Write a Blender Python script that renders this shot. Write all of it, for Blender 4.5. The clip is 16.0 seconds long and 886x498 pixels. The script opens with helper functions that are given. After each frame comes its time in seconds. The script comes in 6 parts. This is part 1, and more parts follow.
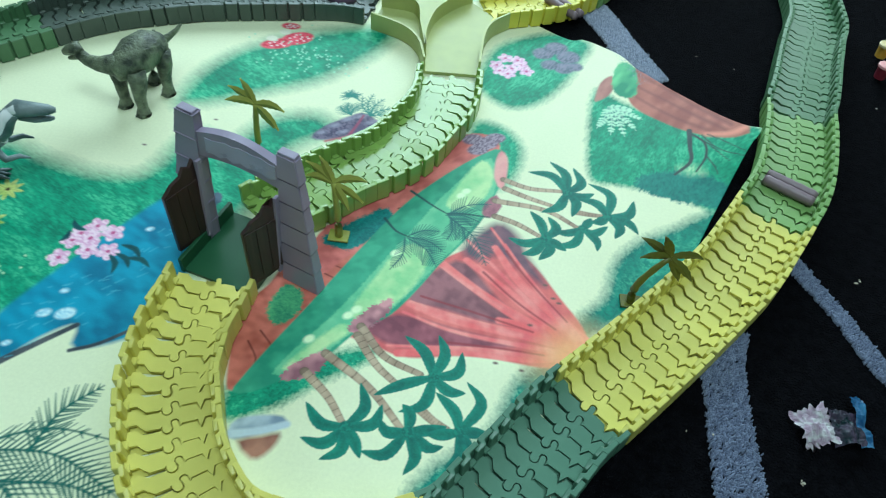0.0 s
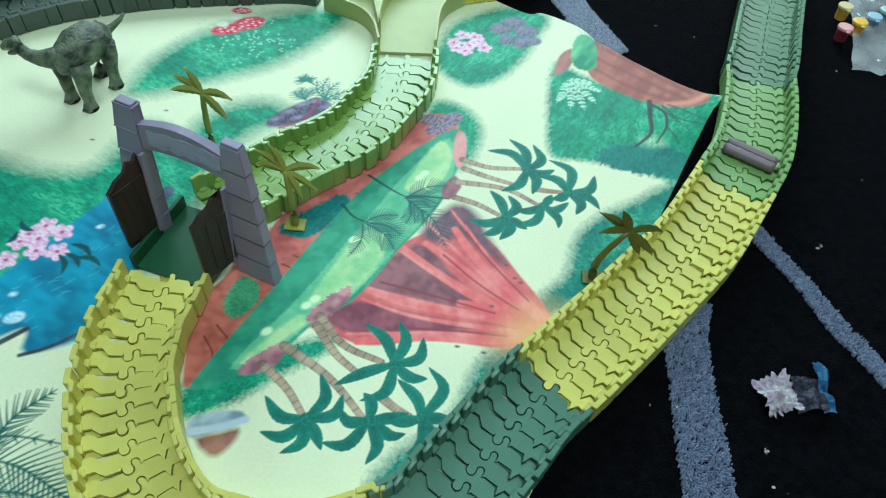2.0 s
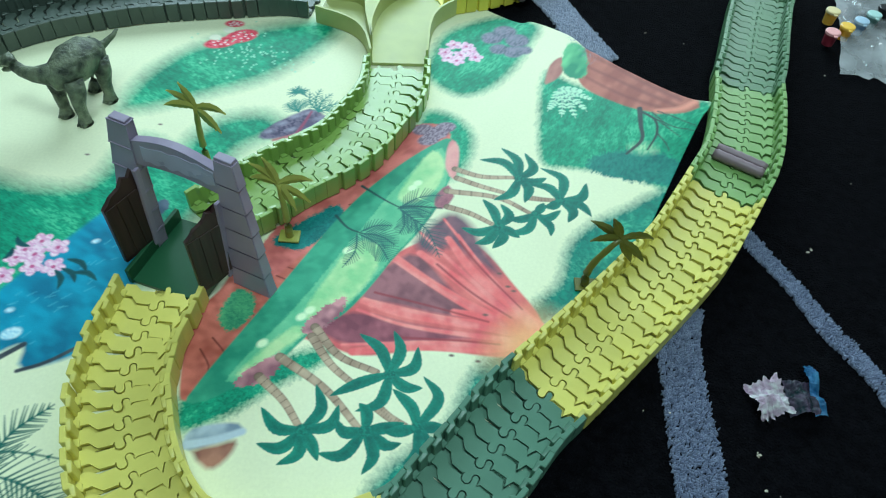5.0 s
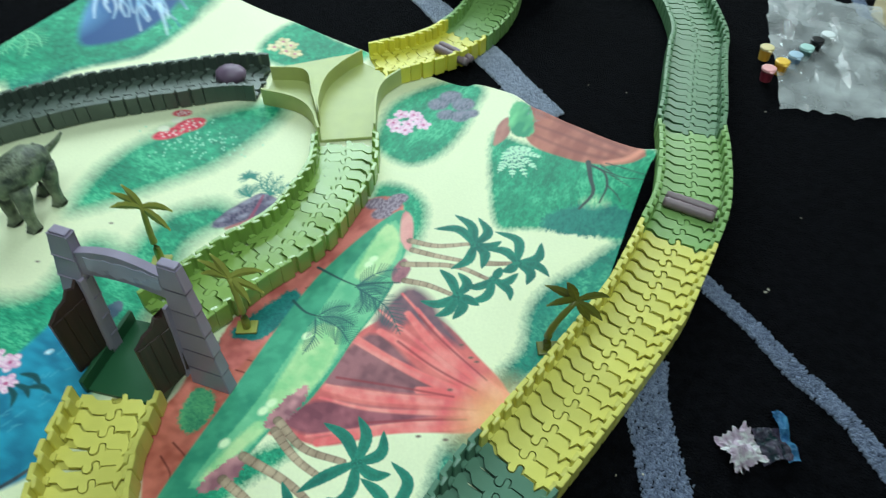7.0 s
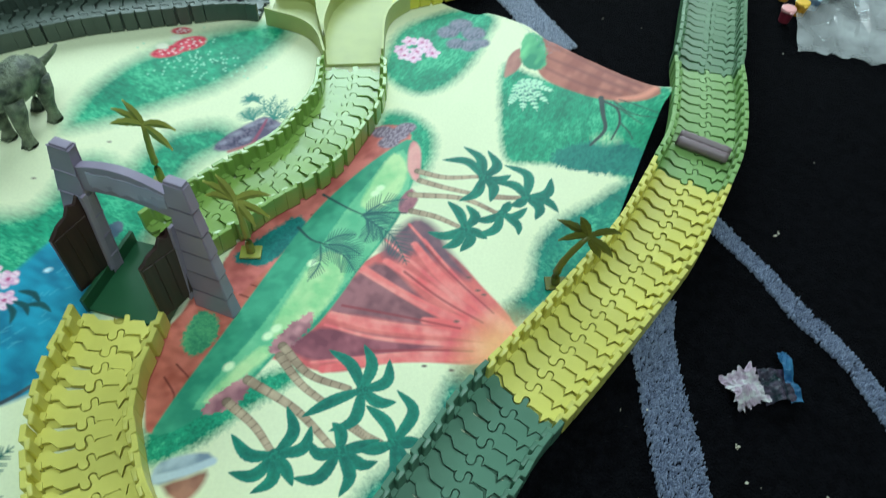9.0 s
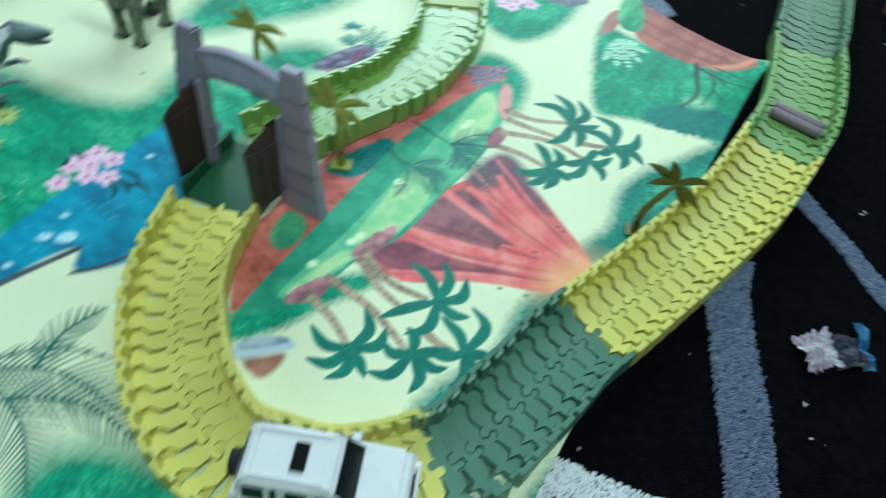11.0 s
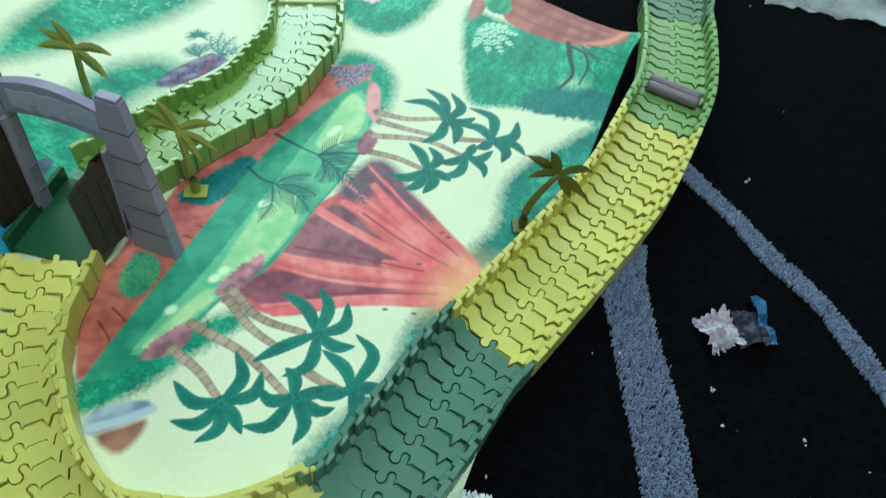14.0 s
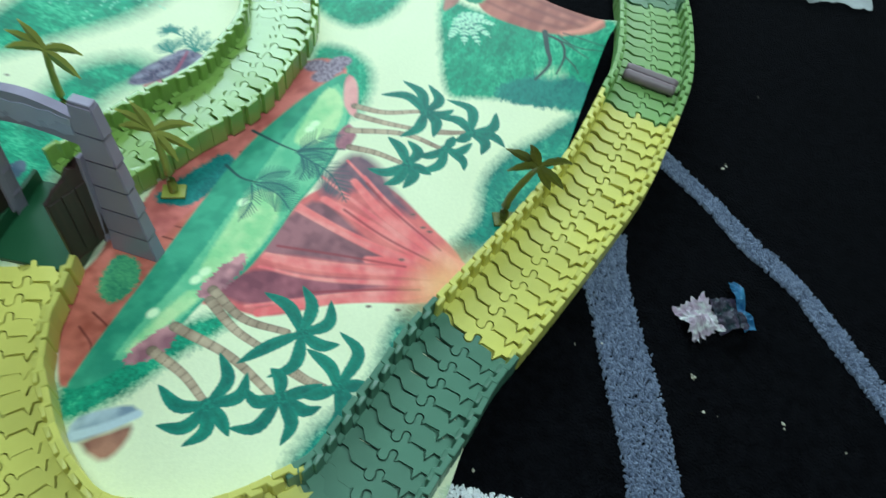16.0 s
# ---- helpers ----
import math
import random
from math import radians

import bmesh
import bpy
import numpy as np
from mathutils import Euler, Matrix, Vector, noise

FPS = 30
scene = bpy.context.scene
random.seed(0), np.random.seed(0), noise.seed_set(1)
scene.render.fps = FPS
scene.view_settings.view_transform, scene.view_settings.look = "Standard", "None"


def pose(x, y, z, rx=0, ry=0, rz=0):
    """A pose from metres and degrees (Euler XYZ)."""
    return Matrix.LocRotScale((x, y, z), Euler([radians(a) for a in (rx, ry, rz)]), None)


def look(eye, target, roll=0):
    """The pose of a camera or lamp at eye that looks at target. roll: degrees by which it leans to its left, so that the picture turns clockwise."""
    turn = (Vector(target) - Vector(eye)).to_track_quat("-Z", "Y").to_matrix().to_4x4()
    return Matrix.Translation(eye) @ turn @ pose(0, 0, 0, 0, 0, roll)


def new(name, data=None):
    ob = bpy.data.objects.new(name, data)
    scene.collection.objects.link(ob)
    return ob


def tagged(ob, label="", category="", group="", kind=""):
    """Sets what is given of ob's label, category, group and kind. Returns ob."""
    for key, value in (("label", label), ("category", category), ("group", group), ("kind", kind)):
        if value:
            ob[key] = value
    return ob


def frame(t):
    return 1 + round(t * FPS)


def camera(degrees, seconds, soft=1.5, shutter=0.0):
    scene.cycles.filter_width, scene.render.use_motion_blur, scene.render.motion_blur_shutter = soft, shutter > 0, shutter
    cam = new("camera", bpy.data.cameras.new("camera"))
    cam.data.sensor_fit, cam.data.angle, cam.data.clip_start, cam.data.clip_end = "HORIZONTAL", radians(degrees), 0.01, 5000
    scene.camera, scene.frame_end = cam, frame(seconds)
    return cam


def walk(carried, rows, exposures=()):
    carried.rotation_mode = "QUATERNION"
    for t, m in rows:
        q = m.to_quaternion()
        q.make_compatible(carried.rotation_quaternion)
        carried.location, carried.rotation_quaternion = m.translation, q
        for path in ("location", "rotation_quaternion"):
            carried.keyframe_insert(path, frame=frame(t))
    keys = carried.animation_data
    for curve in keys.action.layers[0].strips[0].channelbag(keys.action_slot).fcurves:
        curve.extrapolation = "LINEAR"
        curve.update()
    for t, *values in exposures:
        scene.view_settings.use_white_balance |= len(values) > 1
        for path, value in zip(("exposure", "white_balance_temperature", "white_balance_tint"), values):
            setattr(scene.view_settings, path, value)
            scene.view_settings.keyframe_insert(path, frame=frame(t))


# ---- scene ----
cam = camera(63.9, 16.0, soft=1.1, shutter=0.9)
PATH = [
    (0, (0.064, 0.187, 0.423), (0.029, 1.498, -1.087), 6.0),
    (0.5, (0.062, 0.178, 0.429), (0.019, 1.496, -1.075), 5.7),
    (1, (0.066, 0.18, 0.421), (0.056, 1.478, -1.101), 7.2),
    (1.5, (0.077, 0.191, 0.42), (0.083, 1.473, -1.115), 6.0),
    (2, (0.083, 0.196, 0.42), (0.097, 1.467, -1.125), 5.0),
    (2.5, (0.084, 0.196, 0.422), (0.096, 1.462, -1.126), 4.6),
    (3, (0.086, 0.196, 0.424), (0.096, 1.461, -1.126), 4.3),
    (5.5, (0.086, 0.196, 0.426), (0.111, 1.48, -1.107), 4.6),
    (6, (0.087, 0.202, 0.426), (0.141, 1.493, -1.101), 5.0),
    (6.5, (0.125, 0.21, 0.457), (0.084, 1.635, -0.946), -4.7),
    (7, (0.107, 0.215, 0.441), (0.169, 1.587, -1.013), 0.2),
    (7.5, (0.1, 0.212, 0.441), (0.201, 1.573, -1.021), 1.8),
    (8, (0.1, 0.214, 0.438), (0.212, 1.541, -1.054), 2.6),
    (8.2, (0.098, 0.216, 0.438), (0.2, 1.528, -1.068), 2.7),
    (10.3, (0.083, 0.21, 0.406), (0.169, 1.399, -1.2), 4.9),
    (10.5, (0.08, 0.204, 0.41), (0.121, 1.422, -1.176), 4.2),
    (11, (0.062, 0.168, 0.402), (0.049, 1.404, -1.171), 6.9),
    (11.5, (0.016, 0.141, 0.393), (-0.221, 1.387, -1.153), 3.7),
    (11.7, (-0.006, 0.156, 0.396), (-0.175, 1.262, -1.261), 5.3),
    (12, (0.024, 0.159, 0.401), (-0.155, 1.333, -1.207), 2.6),
    (12.5, (0.078, 0.184, 0.386), (0.128, 1.33, -1.253), 7.1),
    (13, (0.093, 0.208, 0.37), (0.29, 1.363, -1.251), 10.0),
    (13.5, (0.096, 0.214, 0.375), (0.309, 1.397, -1.224), 8.5),
    (14, (0.087, 0.209, 0.382), (0.312, 1.425, -1.189), 8.6),
    (14.5, (0.087, 0.208, 0.389), (0.296, 1.464, -1.154), 7.0),
    (15, (0.089, 0.21, 0.394), (0.294, 1.437, -1.172), 6.1),
    (15.5, (0.087, 0.21, 0.395), (0.306, 1.429, -1.175), 7.0),
    (16, (0.086, 0.215, 0.388), (0.365, 1.387, -1.208), 9.5),
]
BALANCE = [(0, 0, 6380, 11), (6.2, 0, 6380, 11), (6.6, 0, 6500, 11), (7, 0, 7000, 14), (8.2, 0, 6900, 13), (10.3, 0, 6500, 10), (11.5, 0, 6250, 9), (12.0, 0, 6300, 9), (12.5, 0, 6650, 11), (13, 0, 6600, 11), (16, 0, 6500, 10)]
walk(cam, [(t, look(eye, target, roll)) for t, eye, target, roll in PATH], BALANCE)

# ---- world and light ----
def srgb(r, g, b):
    return tuple((c / 12.92 if c <= 0.04045 else ((c + 0.055) / 1.055) ** 2.4) for c in (r, g, b))


world = bpy.data.worlds.new("sky")
world.use_nodes = True
scene.world = world
wn = world.node_tree.nodes
sky = wn.new("ShaderNodeTexSky")
sky.sky_type, sky.sun_disc, sky.sun_elevation, sky.sun_rotation = "NISHITA", False, radians(40), radians(20)
world.node_tree.links.new(sky.outputs[0], wn["Background"].inputs[0])
wn["Background"].inputs[1].default_value = 0.12


def area_lamp(name, m, w, h, watts, colour):
    data = bpy.data.lights.new(name, "AREA")
    data.shape, data.size, data.size_y, data.energy, data.color = "RECTANGLE", w, h, watts, colour
    ob = new(name, data)
    ob.matrix_world = m
    return ob


# the sky's light through the window in the far wall, and the room's ceiling lamp
area_lamp("window_light", look((0.05, 2.15, 0.98), (0.0, 0.6, 0.1)), 1.9, 0.9, 31, (0.695, 1.0, 1.07))
area_lamp("ceiling_lamp_light", look((0.25, 0.1, 2.36), (0.25, 0.1, 0.0)), 0.9, 0.9, 30, (0.72, 1.0, 1.02))


# ---- materials ----
def material(name):
    m = bpy.data.materials.new(name)
    m.use_nodes = True
    n = m.node_tree.nodes
    return m, n, m.node_tree.links, n["Principled BSDF"]


def bump(n, l, bsdf, scale, strength, dist=0.001, detail=4, coords="Object"):
    co = n.new("ShaderNodeTexCoord")
    tex = n.new("ShaderNodeTexNoise")
    tex.inputs["Scale"].default_value, tex.inputs["Detail"].default_value = scale, detail
    b = n.new("ShaderNodeBump")
    b.inputs["Strength"].default_value, b.inputs["Distance"].default_value = strength, dist
    l.new(co.outputs[coords], tex.inputs["Vector"])
    l.new(tex.outputs[0], b.inputs["Height"])
    l.new(b.outputs[0], bsdf.inputs["Normal"])
    return tex, co


def plastic(name, rgb, rough=0.38, var=0.10, spec=0.5, through_light=0.0, grain=900):
    """Moulded plastic: slight shade differences between pieces, scuffs, fine relief."""
    m, n, l, p = material(name)
    col = srgb(*rgb)
    tex, co = bump(n, l, p, grain, 0.12, 0.0004)
    big = n.new("ShaderNodeTexNoise")
    big.inputs["Scale"].default_value, big.inputs["Detail"].default_value = 55, 5
    l.new(co.outputs["Object"], big.inputs["Vector"])
    info = n.new("ShaderNodeObjectInfo")
    add = n.new("ShaderNodeMath")
    add.operation = "MULTIPLY_ADD"
    add.inputs[1].default_value = 0.5
    l.new(info.outputs["Random"], add.inputs[0])
    l.new(big.outputs[0], add.inputs[2])
    ramp = n.new("ShaderNodeValToRGB")
    ramp.color_ramp.elements[0].position, ramp.color_ramp.elements[1].position = 0.3, 1.1
    ramp.color_ramp.elements[0].color = (*[c * (1 - var) for c in col], 1)
    ramp.color_ramp.elements[1].color = (*[min(1, c * (1 + var)) for c in col], 1)
    l.new(add.outputs[0], ramp.inputs[0])
    l.new(ramp.outputs[0], p.inputs["Base Color"])
    rr = n.new("ShaderNodeMapRange")
    rr.inputs[3].default_value, rr.inputs[4].default_value = rough - 0.08, rough + 0.12
    l.new(big.outputs[0], rr.inputs[0])
    l.new(rr.outputs[0], p.inputs["Roughness"])
    p.inputs["Specular IOR Level"].default_value = spec
    if through_light:
        p.inputs["Subsurface Weight"].default_value = through_light
        p.inputs["Subsurface Radius"].default_value = (0.004, 0.005, 0.002)
        p.inputs["Subsurface Scale"].default_value = 0.6
    return m


LIME = plastic("lime_plastic", (0.82, 0.785, 0.40), through_light=0.0)
YELLOW = plastic("yellow_plastic", (0.84, 0.80, 0.30))
DARKGREEN = plastic("dark_green_plastic", (0.31, 0.48, 0.40))
LEAF = plastic("leaf_green_plastic", (0.47, 0.62, 0.36))
MID = plastic("mid_green_plastic", (0.31, 0.47, 0.33))
OLIVE = plastic("olive_green_plastic", (0.52, 0.65, 0.33), rough=0.19, spec=0.85)
GREY = plastic("grey_green_plastic", (0.28, 0.33, 0.30))
JUNCTION = plastic("pale_olive_plastic", (0.68, 0.71, 0.45), rough=0.4)
PLATE = plastic("bottle_green_plastic", (0.10, 0.30, 0.19), rough=0.35)
PALMGREEN = plastic("palm_plastic", (0.60, 0.61, 0.27), rough=0.35)
# palm plastic again, darkened: the third palm's backlit shade is in the colour
PALMSHADE = plastic("shaded_palm_plastic", (0.36, 0.37, 0.12), rough=0.35)
STONE = plastic("mauve_grey_plastic", (0.58, 0.53, 0.62), rough=0.32)
WORN = plastic("worn_mauve_paint", (0.66, 0.64, 0.74), rough=0.28)
LOG = plastic("mauve_brown_plastic", (0.50, 0.42, 0.45), rough=0.4)
WHITE = plastic("white_body_plastic", (0.90, 0.89, 0.90), rough=0.25, var=0.03)
BLACK = plastic("black_plastic", (0.04, 0.04, 0.05), rough=0.2)
TYRE = plastic("tyre_rubber", (0.05, 0.05, 0.05), rough=0.6)
ROCKBLUE = plastic("blue_grey_rock_plastic", (0.36, 0.42, 0.50), rough=0.35)
PURPLE = plastic("purple_stone_plastic", (0.42, 0.33, 0.42), rough=0.45)


def wood_door():
    m, n, l, p = material("dark_brown_wood_print")
    co = n.new("ShaderNodeTexCoord")
    mp = n.new("ShaderNodeMapping")
    mp.inputs["Scale"].default_value = (260, 260, 18)
    tex = n.new("ShaderNodeTexNoise")
    tex.inputs["Scale"].default_value, tex.inputs["Detail"].default_value = 1.0, 6
    ramp = n.new("ShaderNodeValToRGB")
    ramp.color_ramp.elements[0].color = (*srgb(0.13, 0.08, 0.08), 1)
    ramp.color_ramp.elements[1].color = (*srgb(0.30, 0.20, 0.19), 1)
    l.new(co.outputs["Object"], mp.inputs[0])
    l.new(mp.outputs[0], tex.inputs["Vector"])
    l.new(tex.outputs[0], ramp.inputs[0])
    l.new(ramp.outputs[0], p.inputs["Base Color"])
    b = n.new("ShaderNodeBump")
    b.inputs["Strength"].default_value, b.inputs["Distance"].default_value = 0.4, 0.0006
    l.new(tex.outputs[0], b.inputs["Height"])
    l.new(b.outputs[0], p.inputs["Normal"])
    p.inputs["Roughness"].default_value = 0.4
    return m


WOOD = wood_door()


def two_tone(name, a, b, scale, rough=0.6, strength=0.5, dist=0.001, lo=0.35, hi=0.65):
    """Two mixed tones over noise with relief at two scales."""
    m, n, l, p = material(name)
    tex, co = bump(n, l, p, scale * 4, strength, dist, 8)
    big = n.new("ShaderNodeTexNoise")
    big.inputs["Scale"].default_value, big.inputs["Detail"].default_value = scale, 6
    l.new(co.outputs["Object"], big.inputs["Vector"])
    ramp = n.new("ShaderNodeValToRGB")
    ramp.color_ramp.elements[0].position, ramp.color_ramp.elements[1].position = lo, hi
    ramp.color_ramp.elements[0].color, ramp.color_ramp.elements[1].color = (*srgb(*a), 1), (*srgb(*b), 1)
    l.new(big.outputs[0], ramp.inputs[0])
    l.new(ramp.outputs[0], p.inputs["Base Color"])
    p.inputs["Roughness"].default_value = rough
    return m


CARPET = two_tone("black_carpet_pile", (0.022, 0.022, 0.034), (0.055, 0.055, 0.072), 160, 1.0, 1.0, 0.004)
CARPET.node_tree.nodes["Principled BSDF"].inputs["Specular IOR Level"].default_value = 0.05
TUFTGREY = two_tone("grey_carpet_yarn", (0.42, 0.46, 0.56), (0.56, 0.60, 0.70), 240, 1.0, 0.4)
# the same grey yarn, with the window's light on the far stripe in its colour
TUFTLIT = two_tone("window_lit_grey_carpet_yarn", (0.58, 0.61, 0.69), (0.72, 0.74, 0.81), 240, 1.0, 0.4)
TUFTWHITE = two_tone("white_carpet_yarn", (0.93, 0.93, 0.95), (0.99, 0.99, 0.99), 240, 0.95, 0.3)
DINO = two_tone("green_grey_dinosaur_skin", (0.17, 0.21, 0.17), (0.50, 0.54, 0.44), 90, 0.42, 1.0, 0.002)
RAPTOR = two_tone("slate_dinosaur_skin", (0.28, 0.36, 0.37), (0.50, 0.56, 0.57), 60, 0.42, 0.8, 0.001)
WALL = two_tone("white_wall_paint", (0.78, 0.78, 0.76), (0.84, 0.84, 0.82), 3, 0.8, 0.1)
FOIL = two_tone("pink_white_wrapper_foil", (0.86, 0.76, 0.84), (0.98, 0.97, 0.98), 160, 0.3, 0.6, lo=0.4, hi=0.6)
FOILBLUE = two_tone("blue_wrapper_foil", (0.12, 0.40, 0.62), (0.30, 0.62, 0.80), 90, 0.25, 0.5)
FOILMIX = two_tone("printed_wrapper_foil", (0.05, 0.22, 0.24), (0.42, 0.36, 0.46), 130, 0.25, 0.5)
CARD = two_tone("beige_cardboard", (0.60, 0.54, 0.42), (0.68, 0.61, 0.49), 40, 0.85, 0.2)
CRUMB = two_tone("pale_crumb", (0.62, 0.58, 0.50), (0.85, 0.82, 0.76), 300, 0.8, 0.5)


def film_plastic():
    m, n, l, p = material("clear_bag_film")
    p.inputs["Base Color"].default_value = (0.90, 0.92, 0.95, 1)
    p.inputs["Roughness"].default_value = 0.09
    p.inputs["IOR"].default_value = 1.5
    p.inputs["Specular IOR Level"].default_value = 1.0
    tex, co = bump(n, l, p, 16, 0.2, 0.004, 4)
    rr = n.new("ShaderNodeMapRange")
    rr.inputs[1].default_value, rr.inputs[2].default_value = 0.35, 0.7
    rr.inputs[3].default_value, rr.inputs[4].default_value = 0.16, 0.55
    l.new(tex.outputs[0], rr.inputs[0])
    l.new(rr.outputs[0], p.inputs["Alpha"])
    return m


FILM = film_plastic()


def print_material():
    """The printed mat: its colours come with the sheet, under a faint weave and sheen."""
    m, n, l, p = material("printed_playmat_fabric")
    at = n.new("ShaderNodeAttribute")
    at.attribute_name = "print"
    tex, co = bump(n, l, p, 700, 0.25, 0.0004)
    big = n.new("ShaderNodeTexNoise")
    big.inputs["Scale"].default_value, big.inputs["Detail"].default_value = 420, 5
    l.new(co.outputs["Object"], big.inputs["Vector"])
    hsv = n.new("ShaderNodeHueSaturation")
    mr = n.new("ShaderNodeMapRange")
    mr.inputs[3].default_value, mr.inputs[4].default_value = 0.92, 1.07
    l.new(big.outputs[0], mr.inputs[0])
    l.new(mr.outputs[0], hsv.inputs["Value"])
    l.new(at.outputs["Color"], hsv.inputs["Color"])
    l.new(hsv.outputs[0], p.inputs["Base Color"])
    p.inputs["Roughness"].default_value = 0.55
    p.inputs["Specular IOR Level"].default_value = 0.25
    return m


PRINT = print_material()


# ---- mesh helpers ----
def finish(name, bm, mat, parent=None, label="", smooth=False):
    mesh = bpy.data.meshes.new(name)
    bmesh.ops.recalc_face_normals(bm, faces=bm.faces[:])
    bm.to_mesh(mesh)
    bm.free()
    mesh.materials.append(mat)
    if smooth:
        mesh.shade_smooth()
    ob = new(name, mesh)
    ob.parent = parent
    if label:
        tagged(ob, label)
    return ob


def part(name, bm, mat, parent, label="", smooth=False):
    return finish(name, bm, mat, parent, label, smooth)


def box(bm, x0, x1, y0, y1, z0, z1, m=Matrix(), bev=0.0):
    r = bmesh.ops.create_cube(bm, size=1)
    vs = r["verts"]
    for v in vs:
        v.co = Vector((x0 + (v.co.x + 0.5) * (x1 - x0), y0 + (v.co.y + 0.5) * (y1 - y0), z0 + (v.co.z + 0.5) * (z1 - z0)))
    if bev:
        es = list({e for v in vs for e in v.link_edges})
        r = bmesh.ops.bevel(bm, geom=es, offset=bev, segments=2, affect="EDGES", profile=0.5)
        vs = list({v for f in r["faces"] for v in f.verts} | {v for v in vs if v.is_valid})
    bmesh.ops.transform(bm, matrix=m, verts=vs)
    return vs


def prism(bm, outline, z0, z1, m=Matrix()):
    """A solid from a closed outline in x, y between two heights."""
    lo = [bm.verts.new(m @ Vector((x, y, z0))) for x, y in outline]
    hi = [bm.verts.new(m @ Vector((x, y, z1))) for x, y in outline]
    caps = [bm.faces.new(lo[::-1]), bm.faces.new(hi)]
    for i in range(len(lo)):
        j = (i + 1) % len(lo)
        bm.faces.new((lo[i], lo[j], hi[j], hi[i]))
    bmesh.ops.triangulate(bm, faces=caps)


def tube(bm, pts, radii, seg=10, caps=True, squash=None):
    """A tapered tube along points; squash: (width, height) factors."""
    pts = [Vector(p) for p in pts]
    rings = []
    up = Vector((0, 0, 1))
    for i, p in enumerate(pts):
        d = (pts[min(i + 1, len(pts) - 1)] - pts[max(i - 1, 0)]).normalized()
        side = d.cross(up)
        side = side.normalized() if side.length > 1e-3 else Vector((1, 0, 0))
        top = side.cross(d).normalized()
        a, b = squash or (1, 1)
        rings.append([bm.verts.new(p + (side * math.cos(k * math.tau / seg) * a + top * math.sin(k * math.tau / seg) * b) * radii[i]) for k in range(seg)])
    for q, r in zip(rings, rings[1:]):
        for k in range(seg):
            bm.faces.new((q[k], q[(k + 1) % seg], r[(k + 1) % seg], r[k]))
    if caps:
        bm.faces.new(rings[0][::-1])
        bm.faces.new(rings[-1])


def smooth_line(pts, step=0.004, closed=False):
    """Catmull-Rom through points, resampled evenly."""
    P = np.array(pts, float)
    n = len(P)
    idx = range(n if closed else n - 1)
    out = []
    for i in idx:
        if closed:
            a, b, c, d = P[(i - 1) % n], P[i], P[(i + 1) % n], P[(i + 2) % n]
        else:
            b, c = P[i], P[i + 1]
            a = P[i - 1] if i else 2 * b - c
            d = P[i + 2] if i + 2 < n else 2 * c - b
        k = max(2, int(np.linalg.norm(c - b) / step))
        t = np.arange(k)[:, None] / k
        out.append(0.5 * (2 * b + (c - a) * t + (2 * a - 5 * b + 4 * c - d) * t ** 2 + (3 * b - a - 3 * c + d) * t ** 3))
    if not closed:
        out.append(P[-1:])
    return np.concatenate(out)


def along(line, pitch):
    """Points at an even pitch along a line, with the heading of each."""
    seg = np.linalg.norm(np.diff(line, axis=0), axis=1)
    s = np.concatenate([[0], np.cumsum(seg)])
    at = np.arange(pitch / 2, s[-1], pitch)
    p = np.stack([np.interp(at, s, line[:, k]) for k in range(line.shape[1])], 1)
    e = pitch * 0.6
    q = np.stack([np.interp(at + e, s, line[:, k]) - np.interp(at - e, s, line[:, k]) for k in range(2)], 1)
    return p, np.arctan2(q[:, 1], q[:, 0]), at


# ---- the room that closes the place ----
def slab(name, x0, x1, y0, y1, z0, z1, mat, label="", category=""):
    bm = bmesh.new()
    box(bm, x0, x1, y0, y1, z0, z1)
    return tagged(finish(name, bm, mat), label, category, kind="structure")


slab("wall_west", -2.3, -2.2, -1.8, 2.2, -0.004, 2.4, WALL, "plain white painted room wall", "wall")
slab("wall_east", 2.2, 2.3, -1.8, 2.2, -0.004, 2.4, WALL, "plain white painted room wall", "wall")
slab("wall_south", -2.3, 2.3, -1.9, -1.8, -0.004, 2.4, WALL, "plain white painted room wall", "wall")
slab("ceiling", -2.3, 2.3, -1.9, 2.3, 2.4, 2.5, WALL, "plain white ceiling", "ceiling")
wall = slab("wall_north", -2.3, -1.0, 2.2, 2.3, -0.004, 2.4, WALL, "white wall with a window opening", "wall")
for x0, x1, z0, z1 in ((1.1, 2.3, -0.004, 2.4), (-1.0, 1.1, -0.004, 0.45), (-1.0, 1.1, 1.5, 2.4)):
    bm = bmesh.new()
    box(bm, x0, x1, 2.2, 2.3, z0, z1)
    part("wall_panel", bm, WALL, wall)

bm = bmesh.new()
box(bm, -2.3, 2.3, -1.9, 2.3, -0.1, -0.0035)
tagged(finish("floor", bm, CARPET), "black carpet with short dense pile", "carpet", kind="structure")


